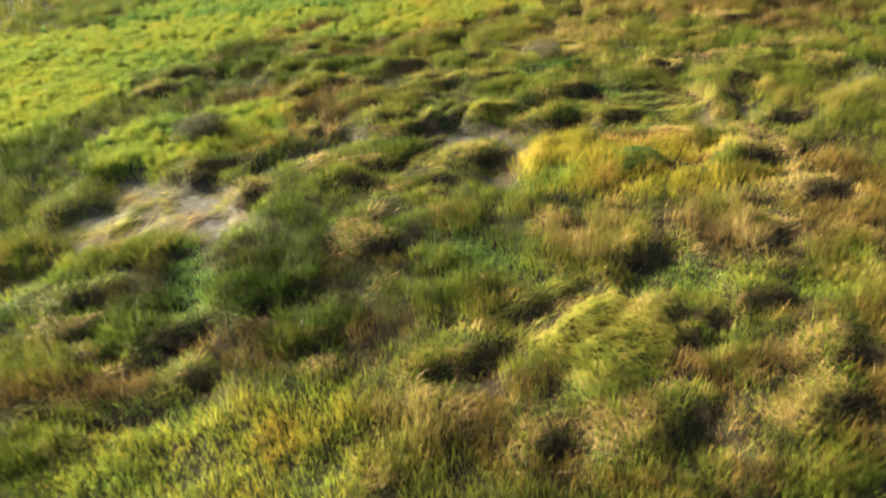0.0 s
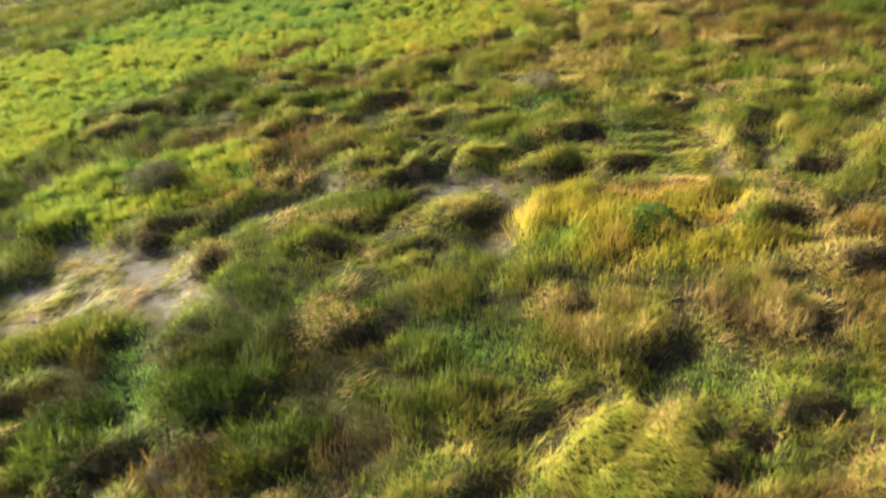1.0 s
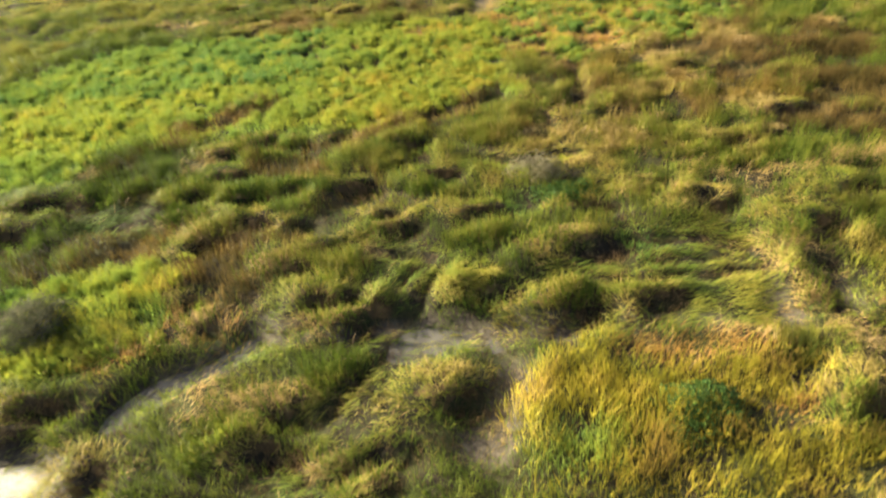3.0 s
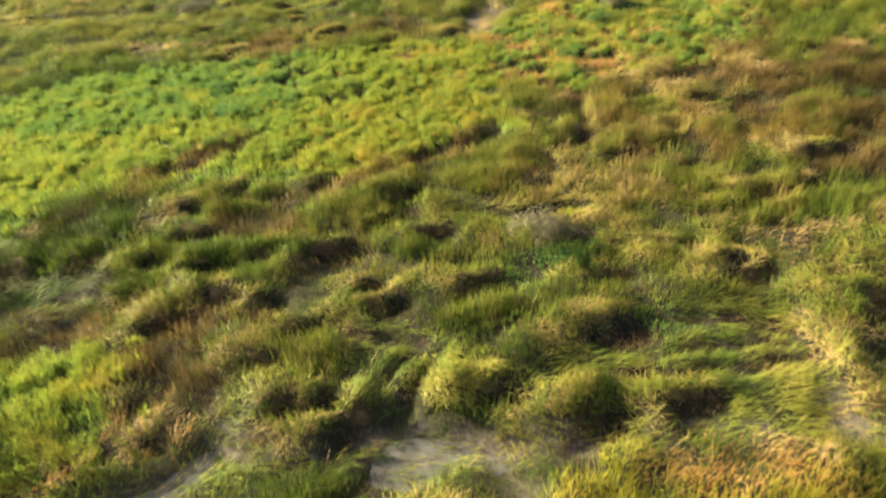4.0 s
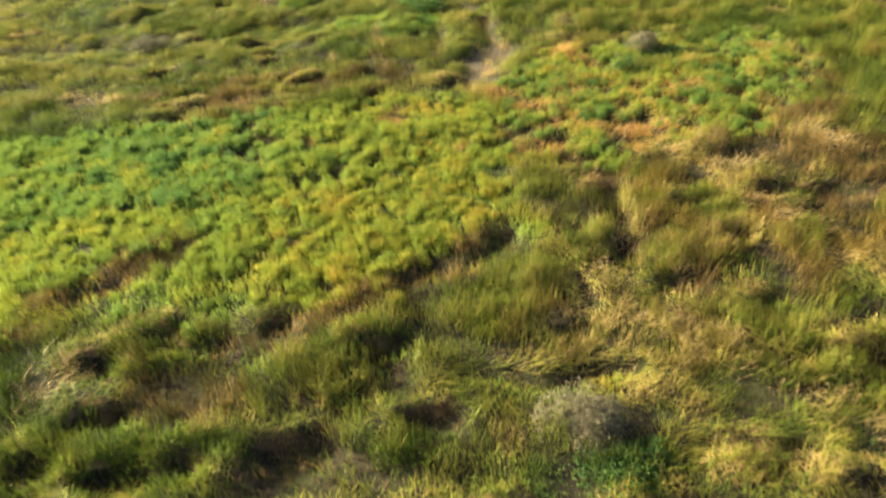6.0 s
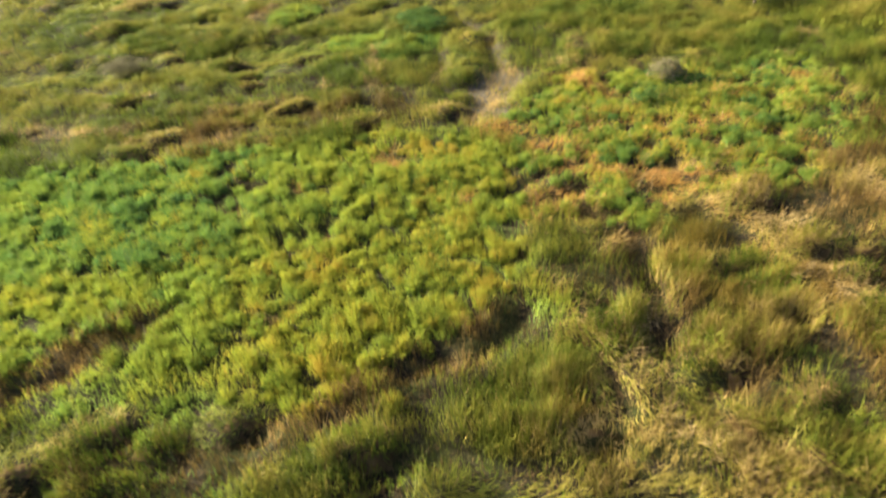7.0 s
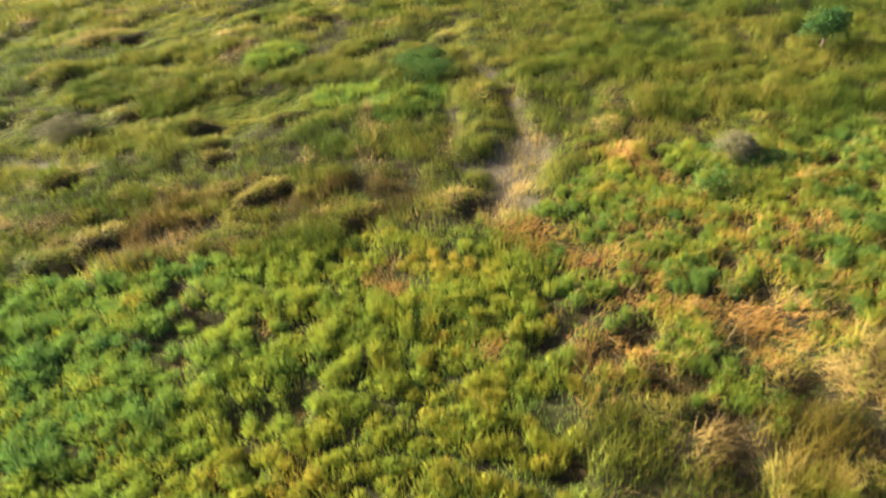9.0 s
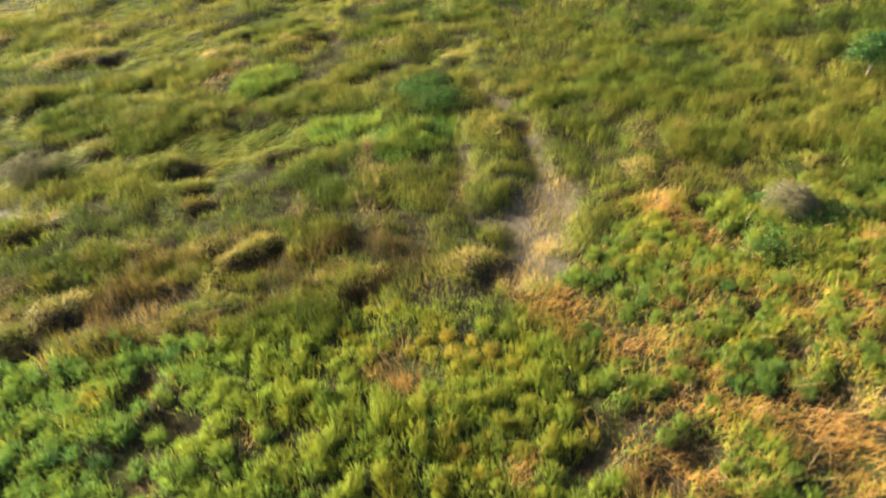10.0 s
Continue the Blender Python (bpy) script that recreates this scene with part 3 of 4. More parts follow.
def grow_tussock(x, y, rx, ry, h, look_of):
    name, label, category = LABELS[look_of]
    ob = tagged(new(name), label, category, "tussocks across the marsh" if name == "tussock" else "shrubs in the marsh")
    ob.location = (x, y, 0)
    area = math.pi * rx * ry
    z = float(ground_z(x, y))
    if look_of == "olive":
        t = rng.uniform(0.32, 0.6)
        part("root_mound", root_mound(x, y, rx, ry, h, DEAD), ob, "matted dark root mass")
        part("grass_crown", crown(x, y, rx, ry, int(170 * area), LUSH if y > 70 else OLIVE, 0.62 + 0.25 * h, 0.03, t), ob)
    elif look_of == "lush":
        part("root_mound", root_mound(x, y, rx, ry, h, DEAD), ob, "matted dark root mass")
        part("grass_crown", crown(x, y, rx, ry, int(190 * area), LUSH, 0.62 + 0.25 * h, 0.03, 0.5), ob)
    elif look_of == "bright":
        part("root_mound", root_mound(x, y, rx, ry, h, DEAD), ob, "matted dark root mass")
        part("grass_crown", crown(x, y, rx, ry, int(210 * area), LEAFY, 0.55 + 0.25 * h, 0.03, 0.45), ob)
    elif look_of == "light":
        part("root_mound", root_mound(x, y, rx, ry, h, DEAD), ob, "matted dark root mass")
        part("grass_crown", crown(x, y, rx, ry, int(330 * area), LUSH, 0.7, 0.03, 0.66, 1.0, 0.5, 0.6, 0.5, radians(-70)), ob)
    elif look_of == "tan":
        part("root_mound", root_mound(x, y, rx, ry, h, DEAD), ob, "matted dark root mass")
        part("skirt", crown(x, y, rx, ry, int(60 * area), OLIVE, 0.62 + 0.25 * h, 0.03, 0.42), ob, "green outer blades")
        # dark thatch carries the shade of the steep side, straw the lit top
        part("dead_grass", crown(x, y, rx, ry, int(130 * area), DEAD, 0.4, 0.034, 0.3, 1.0, 0.3, 1.2, 1.0, None, 1), ob, "dead thatch hanging on the steep side, dark to stand for its shade")
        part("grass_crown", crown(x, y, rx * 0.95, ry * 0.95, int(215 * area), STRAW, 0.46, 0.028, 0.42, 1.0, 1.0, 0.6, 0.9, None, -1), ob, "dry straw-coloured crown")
    elif look_of == "dark":
        part("root_mound", root_mound(x, y, rx, ry, h * 1.2, DEAD), ob, "matted dark root mass")
        # the thatch's dark tone also paints shade on the side away from the sun
        part("dead_grass", crown(x, y, rx, ry, int(190 * area), DEAD, 0.4, 0.034, 0.3, 1.0, 0.3, 1.2, 1.0, None, 1), ob, "dead thatch hanging on the steep side, dark to stand for its shade")
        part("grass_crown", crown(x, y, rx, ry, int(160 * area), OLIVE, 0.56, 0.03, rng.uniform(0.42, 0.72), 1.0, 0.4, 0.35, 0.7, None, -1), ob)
    elif look_of == "green":
        part("stem_cluster", crown(x, y, rx * 0.5, ry * 0.5, 30, DEAD, 0.5 * h, 0.03, 0.6), ob, "thin brown stems")
        part("foliage", foliage(x, y, z - 0.15, 1.2 * rx, 1.2 * ry, h * 0.65, int(480 * area), SHRUB, 0.13, 0.6, 22), ob)
    else:
        part("stem_cluster", crown(x, y, rx * 0.5, ry * 0.5, 40, DEAD, 0.6 * h, 0.03, 0.8), ob, "thin grey stems")
        part("foliage", foliage(x, y, z - 0.15, 1.2 * rx, 1.2 * ry, h * 1.35, int(1300 * area), GREY, 0.08, {"grey": 0.6, "sage": 0.08, "dun": 0.36}[look_of], 26), ob)


# olive growth
tussock(-14.8, 15.8, 1.45, 1.33, 0.87, "olive")
tussock(-12.7, 22.6, 1.64, 1.53, 0.95, "olive")
tussock(-15.4, 21.8, 1.25, 1.1, 0.75, "olive")
tussock(-18.5, 22.7, 1.35, 1.75, 0.81, "olive")
tussock(-6.9, 19.4, 2.57, 2.15, 0.95, "olive")
tussock(-4.8, 16.7, 1.91, 1.44, 0.95, "olive")
tussock(6.5, 19.1, 2.08, 1.56, 0.95, "olive")
tussock(10.1, 9.2, 1.7, 1.27, 0.95, "olive")
tussock(15.2, 17.8, 1.65, 1.44, 0.95, "olive")
tussock(1.2, 17.6, 1.5, 1.12, 0.9, "olive")
tussock(12.6, 20.1, 1.79, 1.35, 0.95, "olive")
tussock(-0.6, 20.3, 1.39, 1.24, 0.83, "olive")
tussock(-11.8, 17.6, 1.43, 1.69, 0.86, "olive")
tussock(5.6, 9.6, 2.1, 1.57, 0.95, "olive")
tussock(-1.9, 11.2, 1.58, 1.19, 0.95, "olive")
tussock(-13.2, 12.3, 1.51, 1.2, 0.91, "olive")
tussock(-5.2, 27.3, 1.32, 0.99, 0.79, "olive")
tussock(-8.5, 41.7, 1.99, 1.77, 0.95, "olive")
tussock(-4.1, 41.2, 1.92, 1.44, 0.95, "olive")
tussock(4.9, 36.4, 1.69, 1.26, 0.95, "olive")
tussock(14.7, 24.9, 1.62, 1.22, 0.95, "olive")
tussock(7.8, 21.2, 1.49, 1.12, 0.89, "olive")
tussock(1.1, 22.9, 1.3, 0.98, 0.78, "olive")
tussock(-1.6, 29.5, 1.38, 1.03, 0.83, "olive")
tussock(-5.8, 46.8, 2.2, 1.65, 0.95, "olive")
tussock(-6.7, 41.6, 1.93, 1.45, 0.95, "olive")
tussock(-1.5, 35.3, 1.33, 1.0, 0.8, "olive")
tussock(3.0, 40.6, 1.23, 0.92, 0.74, "olive")
tussock(-12.6, 44.1, 2.24, 2.04, 0.95, "olive")
tussock(7.0, 46.5, 2.52, 1.89, 0.95, "olive")
tussock(18.7, 41.3, 2.25, 1.69, 0.95, "olive")
tussock(15.3, 43.8, 2.15, 1.62, 0.95, "olive")
tussock(15.7, 48.5, 2.11, 1.78, 0.95, "olive")
tussock(18.6, 47.6, 1.23, 1.59, 0.74, "olive")
tussock(7.3, 32.0, 1.2, 0.9, 0.6, "olive")
tussock(15.4, 41.9, 1.54, 1.15, 0.92, "olive")
tussock(24.8, 48.1, 2.04, 2.34, 0.95, "olive")
tussock(10.7, 49.2, 1.75, 1.32, 0.95, "olive")
tussock(9.0, 44.1, 1.23, 0.92, 0.74, "olive")
tussock(16.7, 50.6, 2.13, 1.6, 0.95, "olive")
tussock(13.7, 51.7, 1.62, 1.21, 0.95, "olive")
tussock(13.3, 47.8, 1.66, 1.24, 0.95, "olive")
tussock(1.5, 45.5, 1.77, 1.33, 0.95, "olive")
tussock(12.5, 43.1, 1.64, 1.23, 0.95, "olive")
tussock(8.3, 72.4, 1.34, 1.35, 0.81, "olive")
tussock(19.8, 65.8, 1.52, 1.14, 0.91, "olive")
tussock(-3.0, 98.2, 1.88, 2.14, 0.95, "olive")
tussock(-1.2, 97.8, 1.58, 1.78, 0.95, "olive")
tussock(-13.2, 86.0, 2.99, 3.73, 0.95, "olive")
tussock(-9.0, 83.6, 2.53, 2.73, 0.95, "olive")
tussock(-16.8, 89.8, 2.18, 2.56, 0.95, "olive")
tussock(-9.4, 77.6, 2.55, 1.91, 0.95, "olive")
tussock(-6.0, 84.6, 2.53, 1.9, 0.95, "olive")
tussock(-1.3, 84.3, 2.11, 1.58, 0.95, "olive")
tussock(2.4, 74.0, 1.34, 1.17, 0.8, "olive")
tussock(-9.2, 70.8, 2.16, 1.62, 0.95, "olive")
tussock(-5.4, 69.3, 1.73, 1.3, 0.95, "olive")
tussock(-1.1, 65.9, 1.5, 1.13, 0.9, "olive")
tussock(13.0, 81.5, 1.68, 1.26, 0.95, "olive")
tussock(7.4, 64.5, 1.01, 0.76, 0.61, "olive")
tussock(20.1, 74.2, 2.44, 1.83, 0.95, "olive")
tussock(18.6, 84.1, 2.22, 1.67, 0.95, "olive")
tussock(19.3, 80.6, 2.08, 1.56, 0.95, "olive")
tussock(24.9, 80.5, 2.96, 2.22, 0.95, "olive")
tussock(24.4, 88.4, 2.54, 1.91, 0.95, "olive")
tussock(19.2, 87.9, 2.01, 1.51, 0.95, "olive")
tussock(24.4, 75.6, 2.34, 1.81, 0.95, "olive")
tussock(26.6, 73.8, 2.0, 2.12, 0.95, "olive")
tussock(29.1, 89.1, 2.7, 2.19, 0.95, "olive")
tussock(2.8, 88.5, 1.92, 1.44, 0.95, "olive")
tussock(-8.1, 91.3, 2.52, 1.89, 0.95, "olive")
tussock(-11.9, 91.4, 2.16, 1.72, 0.95, "olive")
tussock(-22.3, 102.1, 2.75, 3.17, 0.95, "olive")
tussock(17.5, 92.8, 2.18, 1.64, 0.95, "olive")
tussock(5.7, 97.7, 2.3, 1.74, 0.95, "olive")
tussock(11.7, 97.1, 2.31, 1.75, 0.95, "olive")
tussock(28.6, 78.3, 2.61, 1.96, 0.95, "olive")
tussock(23.9, 70.3, 1.8, 1.35, 0.95, "olive")
# lush growth
tussock(9.2, 13.7, 1.13, 1.47, 0.68, "lush")
tussock(-9.6, 32.6, 1.56, 1.17, 0.93, "lush")
tussock(14.0, 28.3, 0.89, 0.67, 0.54, "lush")
tussock(21.5, 35.9, 1.39, 1.8, 0.83, "lush")
tussock(1.2, 44.6, 1.89, 1.42, 0.95, "lush")
tussock(7.3, 46.9, 2.23, 1.67, 0.95, "lush")
tussock(0.4, 71.1, 1.48, 1.61, 0.89, "lush")
# bright growth
tussock(5.6, 78.9, 2.63, 2.24, 0.95, "bright")
tussock(2.0, 81.0, 1.93, 1.45, 0.95, "bright")
tussock(-3.0, 88.2, 2.31, 1.73, 0.95, "bright")
# light growth
tussock(5.5, 15.0, 3.04, 2.28, 0.95, "light")
tussock(3.2, 33.6, 1.8, 1.35, 0.95, "light")
# tan growth
tussock(-14.4, 17.8, 1.63, 1.22, 0.95, "tan")
tussock(-11.9, 15.6, 0.95, 0.71, 0.57, "tan")
tussock(-4.1, 14.9, 1.04, 0.91, 0.62, "tan")
tussock(-3.1, 21.9, 1.83, 1.38, 0.95, "tan")
tussock(-0.4, 25.3, 1.07, 0.81, 0.64, "tan")
tussock(-0.2, 13.9, 1.14, 0.86, 0.69, "tan")
tussock(7.4, 16.1, 1.28, 0.96, 0.77, "tan")
tussock(4.9, 21.7, 1.47, 1.11, 0.88, "tan")
tussock(5.5, 11.8, 2.59, 1.94, 0.95, "tan")
tussock(2.2, 11.5, 1.6, 1.2, 0.95, "tan")
tussock(12.5, 14.0, 1.88, 1.41, 0.95, "tan")
tussock(11.0, 11.8, 2.04, 1.53, 0.95, "tan")
tussock(1.3, 18.2, 1.09, 0.81, 0.65, "tan")
tussock(16.3, 33.3, 1.33, 1.73, 0.8, "tan")
tussock(15.9, 30.7, 0.98, 1.14, 0.59, "tan")
tussock(17.5, 26.4, 0.76, 0.99, 0.46, "tan")
tussock(14.0, 38.1, 1.25, 0.94, 0.75, "tan")
tussock(-1.7, 32.5, 1.65, 1.24, 0.95, "tan")
tussock(-3.7, 28.4, 1.57, 1.18, 0.94, "tan")
tussock(-1.4, 25.8, 1.02, 0.77, 0.61, "tan")
tussock(-4.3, 35.9, 1.57, 1.17, 0.94, "tan")
tussock(8.4, 35.6, 1.5, 1.1, 0.85, "tan")
tussock(13.2, 22.3, 1.27, 0.96, 0.76, "tan")
tussock(-7.0, 33.0, 0.9, 1.17, 0.54, "tan")
tussock(-7.5, 38.8, 1.36, 1.02, 0.82, "tan")
tussock(0.3, 37.5, 1.2, 0.9, 0.72, "tan")
tussock(-9.8, 40.7, 1.14, 1.04, 0.68, "tan")
tussock(-1.9, 51.9, 0.61, 0.46, 0.4, "tan")
tussock(12.3, 39.0, 1.36, 1.02, 0.82, "tan")
tussock(18.7, 55.6, 1.81, 1.36, 0.95, "tan")
tussock(19.2, 52.2, 1.7, 1.27, 0.95, "tan")
tussock(20.1, 50.3, 1.11, 0.83, 0.66, "tan")
tussock(9.4, 46.5, 0.68, 0.88, 0.41, "tan")
tussock(12.5, 44.7, 1.14, 0.85, 0.68, "tan")
tussock(9.0, 49.1, 0.81, 0.6, 0.48, "tan")
tussock(15.5, 45.4, 1.23, 0.92, 0.74, "tan")
tussock(-12.6, 74.7, 1.86, 1.4, 0.95, "tan")
tussock(-7.4, 71.5, 1.34, 1.01, 0.81, "tan")
tussock(-11.2, 68.4, 0.69, 0.89, 0.41, "tan")
tussock(15.7, 73.0, 1.4, 1.59, 0.84, "tan")
tussock(-4.8, 66.5, 1.36, 1.02, 0.82, "tan")
tussock(-7.3, 78.5, 1.46, 1.1, 0.88, "tan")
tussock(1.4, 68.2, 1.36, 1.37, 0.81, "tan")
tussock(-4.1, 71.2, 1.28, 0.96, 0.77, "tan")
# dark growth: the shaded side's darkness is put into its thatch
tussock(-8.9, 25.8, 1.08, 1.22, 0.65, "dark")
tussock(-3.7, 25.9, 1.38, 1.03, 0.83, "dark")
tussock(-8.7, 14.0, 1.03, 0.77, 0.62, "dark")
tussock(1.2, 13.9, 1.33, 1.0, 0.8, "dark")
tussock(11.4, 10.6, 1.2, 0.9, 0.72, "dark")
tussock(11.6, 15.3, 1.34, 1.01, 0.81, "dark")
tussock(13.6, 19.0, 1.22, 1.17, 0.73, "dark")
tussock(16.9, 21.6, 1.48, 1.11, 0.89, "dark")
tussock(15.2, 24.8, 1.64, 1.23, 0.95, "dark")
tussock(18.7, 28.7, 1.63, 1.23, 0.95, "dark")
tussock(-12.6, 15.4, 1.14, 0.86, 0.69, "dark")
tussock(-17.2, 41.9, 2.17, 1.63, 0.95, "dark")
tussock(-17.7, 39.2, 1.66, 1.77, 0.95, "dark")
tussock(-11.5, 28.7, 1.55, 1.18, 0.93, "dark")
tussock(-0.2, 31.6, 1.46, 1.09, 0.87, "dark")
tussock(2.5, 27.1, 1.49, 1.11, 0.89, "dark")
tussock(7.4, 30.8, 1.71, 1.28, 0.95, "dark")
tussock(18.4, 33.8, 1.51, 1.13, 0.9, "dark")
tussock(1.0, 37.0, 1.42, 1.06, 0.85, "dark")
tussock(-6.0, 17.4, 1.63, 1.22, 0.95, "dark")
tussock(-9.8, 16.0, 1.46, 1.12, 0.87, "dark")
tussock(-14.4, 18.5, 1.45, 1.13, 0.87, "dark")
tussock(8.4, 13.7, 0.95, 0.89, 0.57, "dark")
tussock(18.1, 41.1, 1.87, 1.4, 0.95, "dark")
tussock(21.0, 35.7, 1.67, 1.42, 0.95, "dark")
tussock(24.9, 34.7, 1.33, 1.49, 0.8, "dark")
tussock(3.2, 41.1, 1.35, 1.14, 0.81, "dark")
tussock(-4.2, 40.7, 1.37, 1.03, 0.82, "dark")
tussock(-6.1, 38.4, 1.54, 1.15, 0.92, "dark")
tussock(8.6, 44.2, 0.85, 0.83, 0.51, "dark")
tussock(9.6, 37.1, 1.2, 0.9, 0.72, "dark")
tussock(22.6, 43.9, 1.82, 1.36, 0.95, "dark")
tussock(10.3, 30.8, 1.43, 1.07, 0.86, "dark")
tussock(-7.5, 42.9, 1.53, 1.15, 0.92, "dark")
tussock(-6.3, 46.7, 1.19, 1.01, 0.71, "dark")
tussock(16.3, 47.8, 0.93, 1.03, 0.56, "dark")
tussock(-2.0, 46.4, 1.12, 0.84, 0.67, "dark")
tussock(1.0, 42.4, 0.66, 0.5, 0.4, "dark")
tussock(21.9, 50.5, 1.8, 1.35, 0.95, "dark")
tussock(12.0, 54.1, 0.96, 0.72, 0.58, "dark")
tussock(13.3, 45.6, 1.18, 0.88, 0.71, "dark")
tussock(10.7, 50.0, 0.55, 0.71, 0.4, "dark")
tussock(-2.9, 66.0, 1.23, 0.92, 0.74, "dark")
tussock(-10.6, 65.4, 1.44, 1.08, 0.86, "dark")
tussock(2.3, 66.7, 1.22, 0.92, 0.73, "dark")
tussock(7.3, 66.7, 1.34, 1.0, 0.8, "dark")
tussock(-1.5, 69.7, 1.17, 1.03, 0.7, "dark")
tussock(16.1, 50.6, 1.18, 0.89, 0.71, "dark")
tussock(15.9, 54.9, 0.86, 0.64, 0.51, "dark")
tussock(-4.9, 74.0, 1.28, 1.41, 0.77, "dark")
tussock(-5.4, 97.0, 1.57, 1.47, 0.94, "dark")
tussock(-11.4, 80.8, 1.05, 0.94, 0.63, "dark")
tussock(-17.4, 87.6, 1.69, 1.87, 0.95, "dark")
tussock(-1.5, 77.8, 1.32, 0.99, 0.79, "dark")
tussock(-9.2, 66.9, 1.23, 1.26, 0.74, "dark")
tussock(-2.4, 68.9, 1.42, 1.07, 0.85, "dark")
tussock(-12.7, 72.9, 1.08, 1.0, 0.65, "dark")
tussock(14.0, 70.6, 1.14, 0.97, 0.68, "dark")
tussock(10.9, 78.2, 1.22, 0.92, 0.73, "dark")
tussock(33.8, 90.2, 2.11, 1.93, 0.95, "dark")
tussock(-0.3, 94.5, 1.74, 1.5, 0.95, "dark")
tussock(-16.5, 94.7, 2.36, 2.16, 0.95, "dark")
tussock(23.9, 71.0, 1.33, 1.0, 0.8, "dark")
tussock(4.7, 37.4, 1.7, 1.2, 0.9, "dark")
tussock(14.9, 36.0, 1.6, 1.2, 0.9, "dark")
tussock(-7.3, 37.2, 1.4, 1.1, 0.8, "dark")
tussock(-2.5, 36.0, 1.2, 0.9, 0.7, "dark")
tussock(8.8, 33.9, 1.50, 1.08, 0.90, "dark")
tussock(17.4, 35.3, 0.90, 0.65, 0.72, "dark")
tussock(4.3, 31.8, 1.50, 1.08, 0.90, "dark")
tussock(-7.4, 38.0, 1.00, 0.72, 0.75, "dark")
tussock(-1.4, 40.6, 1.90, 1.37, 0.95, "dark")
tussock(-6.3, 40.6, 1.60, 1.15, 0.93, "dark")
tussock(-7.3, 33.6, 0.80, 0.58, 0.69, "dark")
tussock(0.3, 38.1, 1.00, 0.72, 0.75, "dark")
tussock(-2.0, 32.6, 1.80, 1.30, 0.95, "dark")
tussock(7.7, 18.4, 1.50, 1.08, 0.90, "dark")
tussock(20.2, 41.3, 1.30, 0.94, 0.84, "dark")
tussock(-14.6, 41.9, 1.50, 1.08, 0.90, "dark")
tussock(0.2, 25.1, 1.00, 0.72, 0.75, "dark")
tussock(9.0, 14.8, 1.10, 0.79, 0.78, "dark")
tussock(-4.2, 15.8, 0.90, 0.65, 0.72, "dark")
tussock(-5.6, 18.4, 1.10, 0.79, 0.78, "dark")
tussock(7.3, 10.9, 1.10, 0.79, 0.78, "dark")
tussock(-0.4, 13.5, 1.00, 0.72, 0.75, "dark")
tussock(1.6, 44.3, 1.50, 1.08, 0.90, "dark")
tussock(-5.5, 75.1, 1.10, 0.79, 0.78, "dark")
tussock(-6.7, 77.4, 1.50, 1.08, 0.90, "dark")
tussock(-3.9, 37.8, 1.20, 0.90, 0.80, "dark")
tussock(-9.2, 41.2, 1.20, 0.90, 0.80, "dark")
tussock(-8.3, 45.5, 1.20, 0.90, 0.80, "dark")
# green growth
tussock(9.4, 26.2, 1.42, 1.07, 0.85, "green")
tussock(6.7, 83.7, 2.07, 2.61, 0.95, "green")
tussock(19.2, 69.5, 1.36, 1.02, 0.81, "green")
tussock(21.6, 68.0, 1.37, 1.22, 0.82, "green")
tussock(19.0, 66.4, 1.66, 1.25, 0.95, "green")
tussock(20.4, 68.6, 2.2, 1.5, 0.95, "green")
tussock(8.8, 39.3, 1.45, 0.95, 0.75, "green")
tussock(-11.4, 33.9, 1.2, 0.9, 0.7, "green")
# grey growth
tussock(-13.1, 33.3, 1.6, 1.5, 0.9, "sage")
tussock(7.7, 40.7, 1.25, 1.1, 0.8, "grey")
tussock(-14.6, 79.6, 1.6, 1.6, 0.95, "dun")
tussock(20.1, 68.5, 1.15, 1.05, 1.25, "grey")
